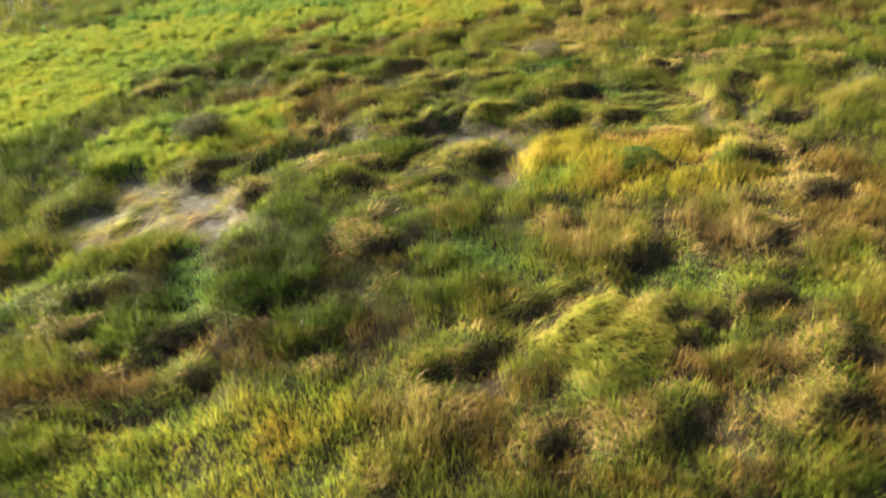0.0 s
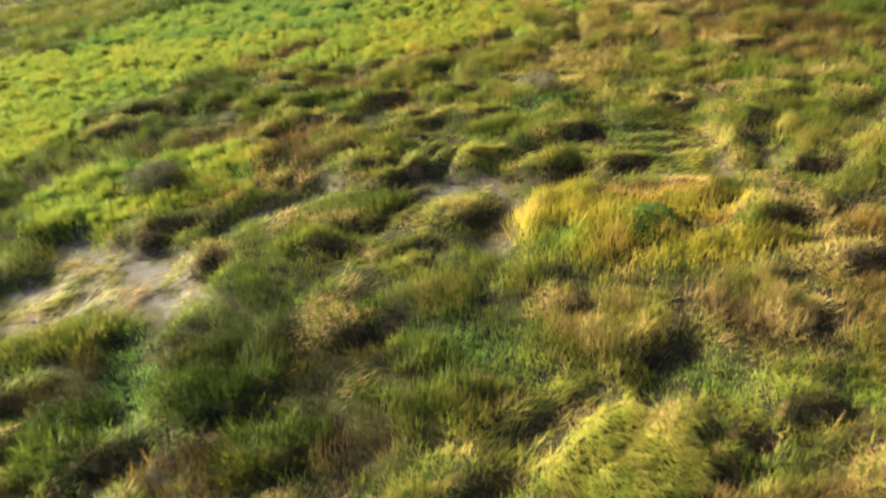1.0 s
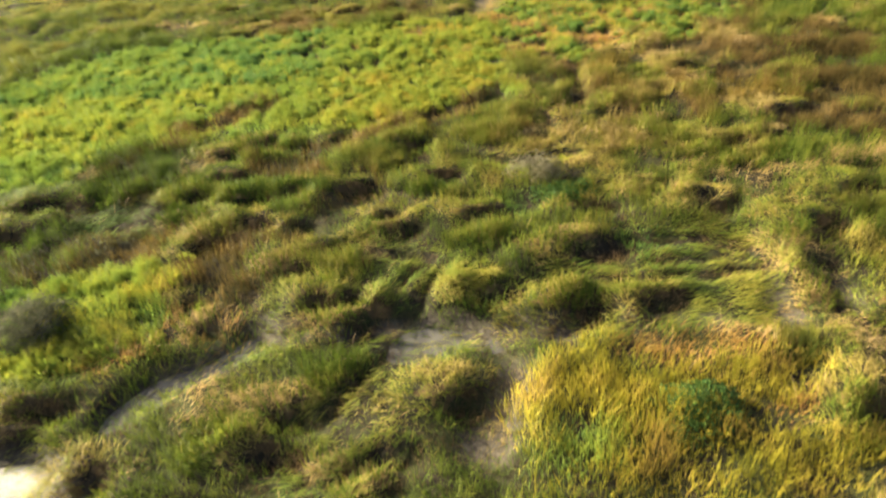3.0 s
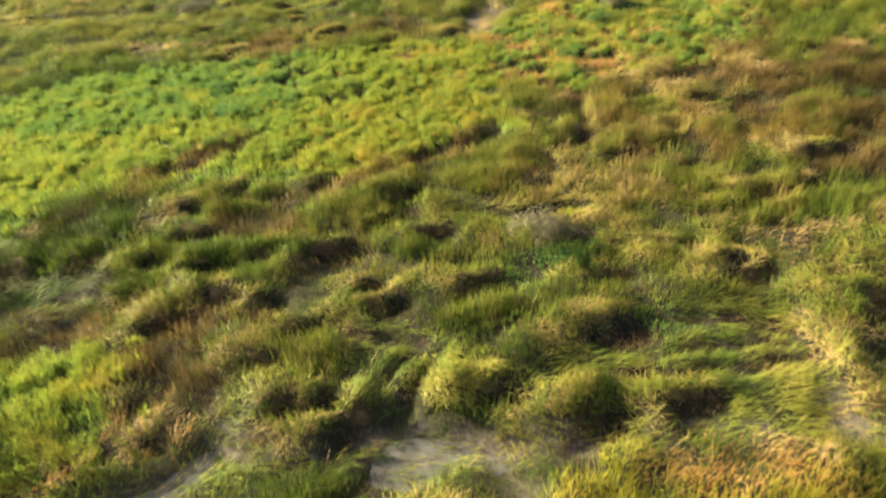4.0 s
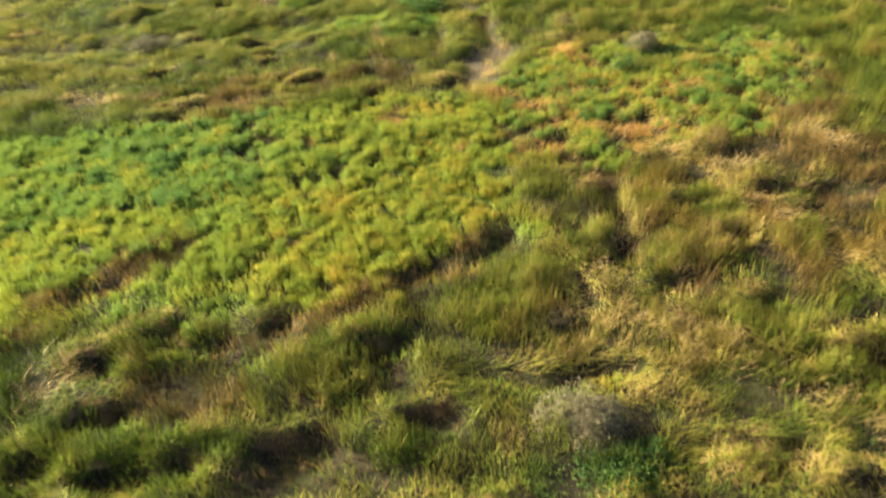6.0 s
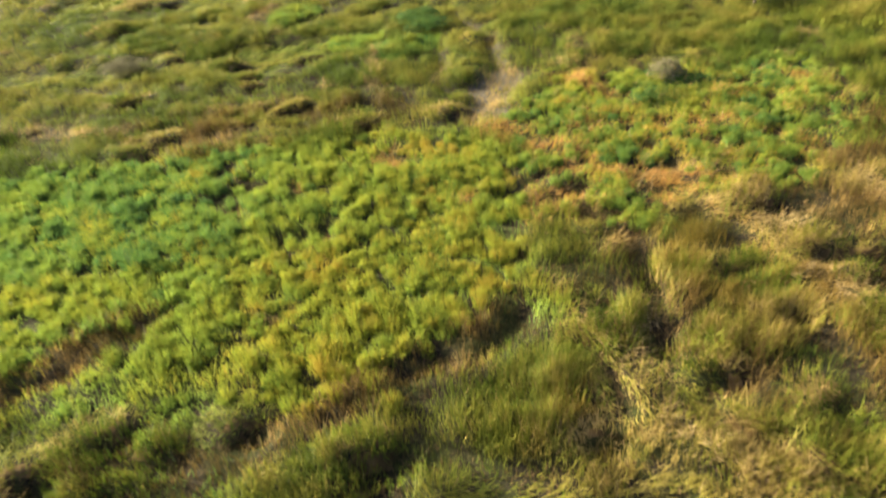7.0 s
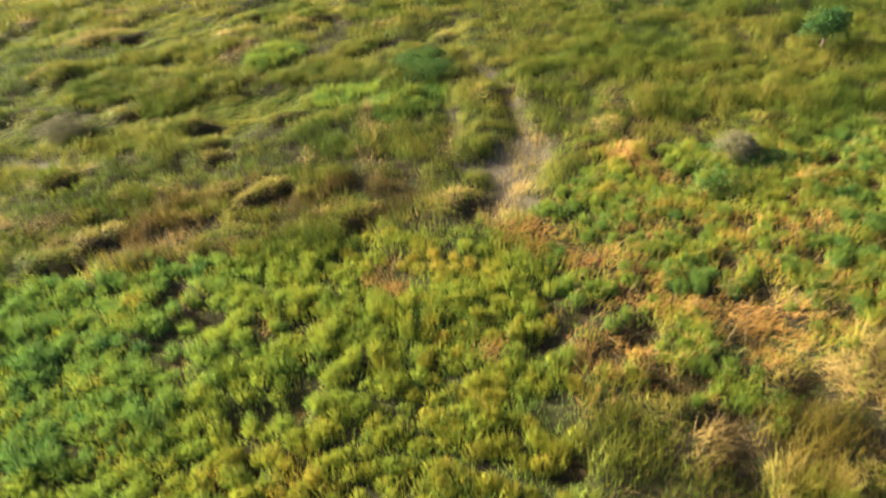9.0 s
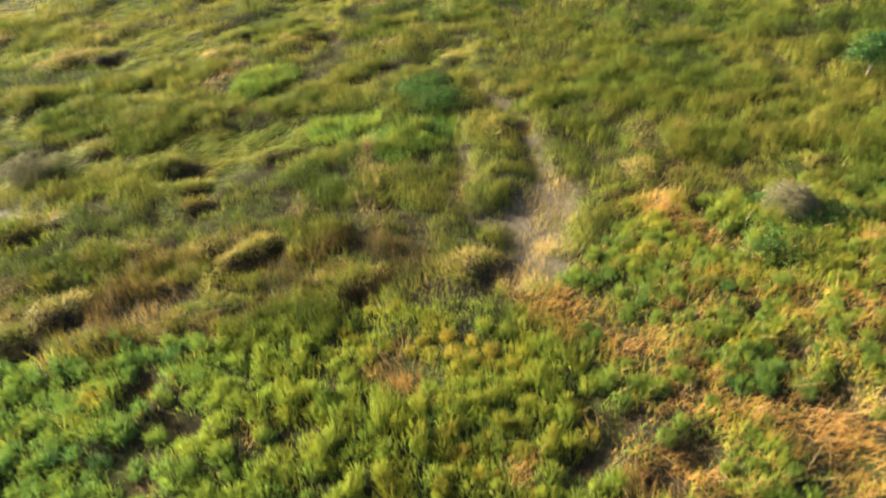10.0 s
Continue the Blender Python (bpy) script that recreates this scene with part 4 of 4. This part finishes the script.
# narrow trodden furrows, the grass beside them combed along
for line in [
    [(2.1, 15.9), (3.5, 17.0), (5.6, 17.9)],
    [(2.6, 15.4), (3.9, 16.4), (5.7, 17.5)],
    [(-13.9, 13.7), (-11.7, 12.9), (-9.9, 13.5)],
    [(0.3, 33.2), (1.0, 34.1), (2.2, 35.3)],
    [(1.2, 32.3), (1.8, 33.4), (2.6, 34.6)],
    [(8.1, 33.1), (10.5, 32.6), (13.0, 32.5), (14.9, 32.7)],
    [(10.6, 35.3), (13.1, 35.0), (14.7, 33.8)],
    [(9.2, 33.7), (11.8, 33.5), (14.2, 33.5)],
    [(4.0, 43.4), (7.0, 42.9), (10.0, 42.8)],
    [(10.7, 39.5), (13.8, 38.9)],
    [(-1.8, 37.2), (-0.4, 36.1), (1.9, 35.4)],
    [(12.4, 46.4), (12.3, 44.7), (13.5, 43.9), (14.5, 42.8)],
    [(8.9, 49.3), (9.5, 46.9), (9.7, 46.0)],
    [(14.1, 43.5), (14.6, 42.1), (15.9, 42.2)],
    [(-12.8, 40.3), (-11.5, 40.7), (-10.0, 39.8)],
    [(-2.6, 25.7), (-1.1, 25.4), (-0.2, 26.1)],
    [(0.1, 30.8), (-1.2, 28.8), (-2.0, 27.8)],
]:
    for (ax, ay), (bx, by) in zip(line, line[1:]):
        ex, ey = bx - ax, by - ay
        mx, my = GX + 0.5 * (WX - GX), GY + 0.5 * (WY - GY)
        t = np.clip(((mx - ax) * ex + (my - ay) * ey) / (ex * ex + ey * ey), 0, 1)
        gone = np.hypot(mx - ax - t * ex, my - ay - t * ey)
        dry = np.isin(kind_map, (POOL, MUD, HERB))
        beside = (gone < 0.75) & ~dry & ~np.isin(kind_map, (GAP, LOW))
        kind_map[beside] = FLAT
        comb_map[beside] = math.atan2(ey, ex)
        kind_map[(gone < 0.13 + 0.1 * fuzz(GX, GY, 0.8, 309)) & ~dry] = GAP
        height += np.where(dry, 0, 0.09 * np.exp(-((gone - 0.45) / 0.22) ** 2) - 0.12 * np.exp(-(gone / 0.2) ** 2))
# bares dark peat and lowers the ground where a tussock's shade falls
for x, y, rx, ry in shade_dents:
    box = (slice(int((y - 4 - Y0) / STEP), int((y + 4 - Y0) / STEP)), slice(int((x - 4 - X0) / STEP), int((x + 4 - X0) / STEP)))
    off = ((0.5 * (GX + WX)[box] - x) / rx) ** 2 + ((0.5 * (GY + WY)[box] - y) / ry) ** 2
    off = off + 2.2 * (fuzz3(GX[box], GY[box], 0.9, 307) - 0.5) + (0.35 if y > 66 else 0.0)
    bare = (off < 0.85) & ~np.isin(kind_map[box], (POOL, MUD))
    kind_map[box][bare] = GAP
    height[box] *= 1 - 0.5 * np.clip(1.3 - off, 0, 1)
height -= 0.55 * wet
height -= 0.35 * soften((kind_map == GAP).astype(float), 1)
height = soften(height, 1)
height[(wet < 0.15) & (height < 0.02)] = 0.02
tall = soften(np.isin(kind_map, (GRASS, MEADOW, DUNS, LIME, REED, TUSSOCK, MIXED, AUTUMN)).astype(float), 2)
rounded = soften(height, 3) + 0.24 * (0.3 + 0.7 * tall) * soften(tufts(GX, GY), 1)
slopes = np.stack([-1.35 * np.gradient(rounded, STEP, axis=1), -1.35 * np.gradient(rounded, STEP, axis=0), np.ones((NY, NX))], 2)
slopes /= np.linalg.norm(slopes, axis=2)[:, :, None]


# ---- ground and water ----
def ground_sheet():
    xs, ys = np.arange(-46, 62.01, 0.4), np.arange(-2, 122.01, 0.4)
    grow = np.array([1, 2.5, 5, 9, 15, 25, 45, 80, 160, 320, 700, 1500, 3000.0])
    xs = np.concatenate([xs[0] - grow[::-1], xs, xs[-1] + grow])
    ys = np.concatenate([ys[0] - grow[::-1], ys, ys[-1] + grow])
    X, Y = np.meshgrid(xs, ys)
    edge = np.clip((X - X0) / 8, 0, 1) * np.clip((X0 + STEP * NX - X) / 8, 0, 1) * np.clip((Y - Y0 + 0.0) / 4, 0, 1) * np.clip((Y0 + STEP * NY - Y) / 8, 0, 1)
    Z = ground_z(X, Y) * edge + (1 - edge) * (0.5 * fuzz3(X, Y, 14, 111) + 0.1)
    nx, ny = len(xs), len(ys)
    j, i = np.meshgrid(np.arange(ny - 1), np.arange(nx - 1), indexing="ij")
    a = (j * nx + i).ravel()
    quads = np.stack([a, a + 1, a + 1 + nx, a + nx], 1)
    me = empty_mesh("ground", np.stack([X.ravel(), Y.ravel(), Z.ravel()], 1), quads, GROUND, None, True)
    at = me.attributes.new("wet", "FLOAT", "POINT")
    u, v = np.clip(((X - X0) / STEP).astype(int), 0, NX - 1), np.clip(((Y - Y0) / STEP).astype(int), 0, NY - 1)
    at.data.foreach_set("value", np.clip(1.3 * muddy[v, u] * edge, 0, 1).astype(np.float32).ravel())
    tagged(new("ground", me), "dark wet peat and moss ground of a marsh", "ground", kind="structure")


ground_sheet()
wx, wy = np.meshgrid(np.arange(-44, 60.1, 4.0), np.arange(2, 118.1, 4.0))
k, l = np.meshgrid(np.arange(wx.shape[0] - 1), np.arange(wx.shape[1] - 1), indexing="ij")
first = (k * wx.shape[1] + l).ravel()
tagged(new("water", empty_mesh("water", np.stack([wx.ravel(), wy.ravel(), np.full(wx.size, -0.06)], 1), np.stack([first, first + 1, first + 1 + wx.shape[1], first + wx.shape[1]], 1), WATER)), "shallow marsh water, silt-pale in colour to stand for the reflected sky", "water", kind="structure")

for one in planned:
    grow_tussock(*one)

# ---- growth between the tussocks ----
# kind: per square metre, length, lean, lean scatter, width, tone, material, name, label
GROWTH = {
    GRASS: (140, 0.90, 0.10, 0.10, 0.024, 0.38, OLIVE, "marsh_grass", "tall olive and brownish marsh grass"),
    REED: (165, 0.80, 0.12, 0.12, 0.028, 0.56, YELLOW, "yellow_grass", "tall yellow-green reed grass"),
    STRAWS: (155, 0.70, 0.90, 0.30, 0.024, 0.52, STRAW, "dry_grass", "bleached dry grass, trampled flat"),
    FLAT: (168, 0.66, 1.12, 0.18, 0.034, 0.52, LUSH, "laid_grass", "soft green grass lying combed over"),
    POOL: (14, 0.60, 1.35, 0.15, 0.034, 0.75, LUSH, "pool_grass", "thin grass lying over shallow water"),
    LOW: (160, 0.46, 0.30, 0.30, 0.030, 0.40, LEAFY, "low_grass", "low lush green grass"),
    HERB: (85, 0.58, 0.12, 0.14, 0.026, 0.60, LEAFY, "grass_among_herbs", "yellow-green grass between herbs"),
    RUST: (160, 0.62, 0.60, 0.40, 0.024, 0.42, ORANGE, "rusty_grass", "rust-coloured dry trampled grass"),
    MUD: (85, 0.46, 1.25, 0.25, 0.024, 0.30, STRAW, "mud_straw", "scattered straw trodden into pale mud"),
    MEADOW: (135, 0.66, 0.18, 0.16, 0.026, 0.53, LUSH, "meadow_grass", "fresh yellow-green marsh meadow grass"),
    LIME: (160, 0.66, 0.16, 0.15, 0.030, 0.60, LEAFY, "lime_grass", "lush yellow-green soft marsh grass"),
    MIXED: (125, 0.60, 0.22, 0.22, 0.026, 0.60, LEAFY, "mixed_grass", "yellow-green grass among herb clumps"),
    DUNS: (140, 0.86, 0.12, 0.12, 0.024, 0.42, DUN, "dun_grass", "withered dark olive-brown marsh grass"),
    AUTUMN: (155, 0.85, 0.14, 0.14, 0.024, 0.27, AUTUMN_GRASS, "autumn_grass", "tall grass turned rusty and tan"),
    THATCH: (150, 0.48, 0.75, 0.35, 0.030, 0.55, DEAD, "dead_thatch", "brown dead thatch in the hollows between tufts"),
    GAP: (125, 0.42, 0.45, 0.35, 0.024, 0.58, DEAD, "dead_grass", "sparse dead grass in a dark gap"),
}


def in_view(x, y):
    """How close the walk comes to a place, as a share of the full density."""
    left = np.interp(y, [6, 54, 110], [-15, -38, -36])
    right = np.interp(y, [6, 50, 104], [15, 43, 53])
    x = x + 4.0 * (fuzz(x, y, 3.0, 313) - 0.5)
    s = np.where((x > left) & (x < right) & (y > 6) & (y < 112), 1.0, 0.16)
    return s * np.where(y > 88, 0.5, 1.0)


total = 170
n = int(104 * 126 * total)
px, py = rng.uniform(-44, 60, n), rng.uniform(-6, 120, n)
jx, jy = px + rng.normal(0, 0.3, len(px)), py + rng.normal(0, 0.3, len(px))      # kinds mingle at their edges
ki = kind_map[np.clip(((jy - Y0) / STEP).astype(int), 0, NY - 1), np.clip(((jx - X0) / STEP).astype(int), 0, NX - 1)]
full = tufts(px, py)
exact = kind_map[np.clip(((py - Y0) / STEP).astype(int), 0, NY - 1), np.clip(((px - X0) / STEP).astype(int), 0, NX - 1)]
ki = np.where((exact == GAP) | (exact == TUSSOCK), exact, ki)
chance = rng.uniform(0, 1, len(px))
hollow = np.isin(ki, (GRASS, DUNS, MEADOW, AUTUMN)) & (full + rng.normal(0, 0.07, len(px)) < 0.36) & (rng.uniform(0, 1, len(px)) < 0.7)
ki = np.where(hollow & (fuzz3(px, py, 3.4, 305) > 0.4), THATCH, ki)
share = in_view(px, py)
ki = np.where((ki == MIXED) & (rng.uniform(0, 1, len(px)) < 0.22 * (fuzz3(px, py, 1.2, 311) > 0.42)), RUST, ki)
clump = 0.4 + 1.05 * full                             # blades stand in tufts
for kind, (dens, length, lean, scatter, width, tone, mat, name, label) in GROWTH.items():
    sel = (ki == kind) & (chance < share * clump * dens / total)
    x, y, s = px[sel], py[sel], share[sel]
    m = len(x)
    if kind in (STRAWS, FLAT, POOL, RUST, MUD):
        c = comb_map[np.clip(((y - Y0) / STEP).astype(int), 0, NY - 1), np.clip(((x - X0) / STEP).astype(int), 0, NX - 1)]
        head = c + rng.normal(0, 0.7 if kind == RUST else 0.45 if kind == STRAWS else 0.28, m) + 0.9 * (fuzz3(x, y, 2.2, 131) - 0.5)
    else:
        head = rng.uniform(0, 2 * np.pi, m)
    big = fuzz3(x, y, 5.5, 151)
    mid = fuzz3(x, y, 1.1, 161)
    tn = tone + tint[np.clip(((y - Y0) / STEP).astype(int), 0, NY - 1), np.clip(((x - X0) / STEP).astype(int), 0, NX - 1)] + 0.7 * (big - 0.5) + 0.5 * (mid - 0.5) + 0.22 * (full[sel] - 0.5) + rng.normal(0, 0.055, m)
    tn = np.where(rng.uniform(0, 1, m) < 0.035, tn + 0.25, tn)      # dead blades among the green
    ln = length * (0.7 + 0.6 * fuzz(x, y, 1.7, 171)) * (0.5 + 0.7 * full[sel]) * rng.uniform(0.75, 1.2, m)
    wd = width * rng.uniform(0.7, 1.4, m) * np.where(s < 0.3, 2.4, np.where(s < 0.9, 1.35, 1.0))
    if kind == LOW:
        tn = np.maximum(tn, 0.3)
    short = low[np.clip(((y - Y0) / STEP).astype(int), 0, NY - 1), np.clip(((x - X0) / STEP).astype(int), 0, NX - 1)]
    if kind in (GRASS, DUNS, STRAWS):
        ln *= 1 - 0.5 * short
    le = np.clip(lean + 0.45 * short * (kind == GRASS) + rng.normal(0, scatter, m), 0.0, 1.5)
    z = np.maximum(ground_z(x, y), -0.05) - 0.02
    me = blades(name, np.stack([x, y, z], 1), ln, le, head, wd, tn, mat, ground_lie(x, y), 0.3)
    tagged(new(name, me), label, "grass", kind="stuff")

# ---- single bleached stalks, bent over beside the trampled ways ----
sel = np.isin(ki, (STRAWS, RUST, MIXED, AUTUMN, FLAT)) & (chance < np.where(np.isin(ki, (STRAWS, RUST)), 0.025, 0.005)) & (share > 0.5)
x, y = px[sel], py[sel]
m = len(x)
bent = comb_map[((y - Y0) / STEP).astype(int), ((x - X0) / STEP).astype(int)] + rng.normal(0, 0.8, m)
me = blades("bleached_stalks", np.stack([x, y, ground_z(x, y) + 0.1], 1), rng.uniform(0.6, 1.2, m), rng.uniform(0.3, 1.1, m), bent, rng.uniform(0.014, 0.024, m), rng.uniform(0.65, 1.0, m), STRAW, ground_lie(x, y), 0.5)
tagged(new("bleached_stalks", me), "single pale dead stalks bent over the grass", "grass", kind="stuff")

# ---- the herbs: cushions of leaves ----
sx, sy = np.meshgrid(np.arange(-44, 40, 0.5), np.arange(29, 72, 0.5))
sx, sy = (sx + rng.uniform(-0.3, 0.3, sx.shape)).ravel(), (sy + rng.uniform(-0.3, 0.3, sy.shape)).ravel()
hx, hy = sx + rng.normal(0, 0.5, len(sx)), sy + rng.normal(0, 0.4, len(sx))
way = kind_map[((sy - Y0) / STEP).astype(int), ((sx - X0) / STEP).astype(int)]
there = kind_map[((hy - Y0) / STEP).astype(int), ((hx - X0) / STEP).astype(int)]
clumped = 0.35 * fuzz3(sx, sy, 1.6, 211) + 0.65 * fuzz(sx, sy, 0.8, 215)
ok = ((there == HERB) & (clumped > 0.24)) | ((there == MIXED) & (clumped > 0.36)) | ((there == LIME) & (clumped > 0.34) & (sx < -7) & (sy < 40))
ok &= ~np.isin(way, (RUST, STRAWS, GAP, TUSSOCK))
sx0, sy0 = sx, sy
sx, sy = sx[ok & (in_view(sx, sy) > 0.5)], sy[ok & (in_view(sx, sy) > 0.5)]
each = 105
c = np.repeat(np.arange(len(sx)), each)
size = rng.uniform(0.40, 0.92, len(sx)) * (0.65 + 0.7 * fuzz(sx, sy, 1.6, 181))
wide = rng.uniform(0.75, 1.3, len(sx))
among = there[ok & (in_view(sx0, sy0) > 0.5)] == MIXED
size[among] *= 0.8
wide[among] *= 0.8
a, out = rng.uniform(0, 2 * np.pi, len(c)), np.sqrt(rng.uniform(0, 1, len(c)))
p = np.stack([sx[c] + 0.29 * wide[c] * out * np.cos(a), sy[c] + 0.27 * wide[c] * out * np.sin(a), np.zeros(len(c))], 1)
p[:, 2] = ground_z(p[:, 0], p[:, 1]) - 0.02
d = np.stack([0.75 * out * np.cos(a), 0.75 * out * np.sin(a), 1.0 - 0.2 * out], 1)
d /= np.linalg.norm(d, axis=1)[:, None]
tn = 0.64 - 0.05 * among[c] + 0.2 * (np.clip((sx + 3) / 8, 0, 1) * ~among)[c] - 0.26 * np.clip((-2 - sx) / 5, 0, 1)[c] * (sy > 56)[c] + 0.42 * (fuzz3(sx, sy, 5.0, 201)[c] - 0.5) + 0.3 * (fuzz3(sx, sy, 1.7, 205)[c] - 0.5) + 0.07 * rng.normal(0, 1, len(sx))[c] - 0.16 * out ** 2 + rng.normal(0, 0.05, len(c))
me = blades("herb_field", p, size[c] * (1 - 0.4 * out ** 2) * rng.uniform(0.75, 1.1, len(c)), 0.02 + 0.16 * out * rng.uniform(0.3, 1.3, len(c)), a + rng.normal(0, 0.5, len(c)), rng.uniform(0.020, 0.035, len(c)), tn, LEAFY, d, 0.36, 0.1, 0.5)
tagged(new("herb_field", me), "dense bright green leafy marsh herbs in cushions", "herbs", kind="stuff")


# ---- a small tree beyond the trodden way ----
def limb(bm, a, b, ra, rb, seg=8):
    a, b = Vector(a), Vector(b)
    turn = (b - a).to_track_quat("Z", "Y")
    rows = []
    for p, r in ((a, ra), (b, rb)):
        rows.append([bm.verts.new(p + turn @ Vector((r * math.cos(2 * math.pi * s / seg), r * math.sin(2 * math.pi * s / seg), 0))) for s in range(seg)])
    for s in range(seg):
        bm.faces.new((rows[0][s], rows[0][(s + 1) % seg], rows[1][(s + 1) % seg], rows[1][s]))


def small_tree(x, y):
    ob = tagged(new("small_tree"), "small tree with a bright green crown and grey stems", "tree")
    z = float(ground_z(x, y))
    ob.location = (x, y, z - 0.1)
    bm = bmesh.new()
    limb(bm, (0, 0, 0), (0.1, 0.05, 0.9), 0.14, 0.10)
    for end in ((-0.5, 0.2, 2.0), (0.6, -0.1, 1.9), (0.1, 0.5, 2.2), (0.2, -0.5, 1.8)):
        limb(bm, (0.1, 0.05, 0.85), end, 0.08, 0.03)
    me = bpy.data.meshes.new("trunk")
    bm.to_mesh(me)
    bm.free()
    me.materials.append(BARK)
    part("trunk", me, ob, "grey forked trunk")
    part("crown", foliage(x, y, 0.5, 1.6, 1.4, 1.9, 3400, LEAFY, 0.2, 0.15, 18), ob, "bright green leaves")


small_tree(31.7, 80.2)
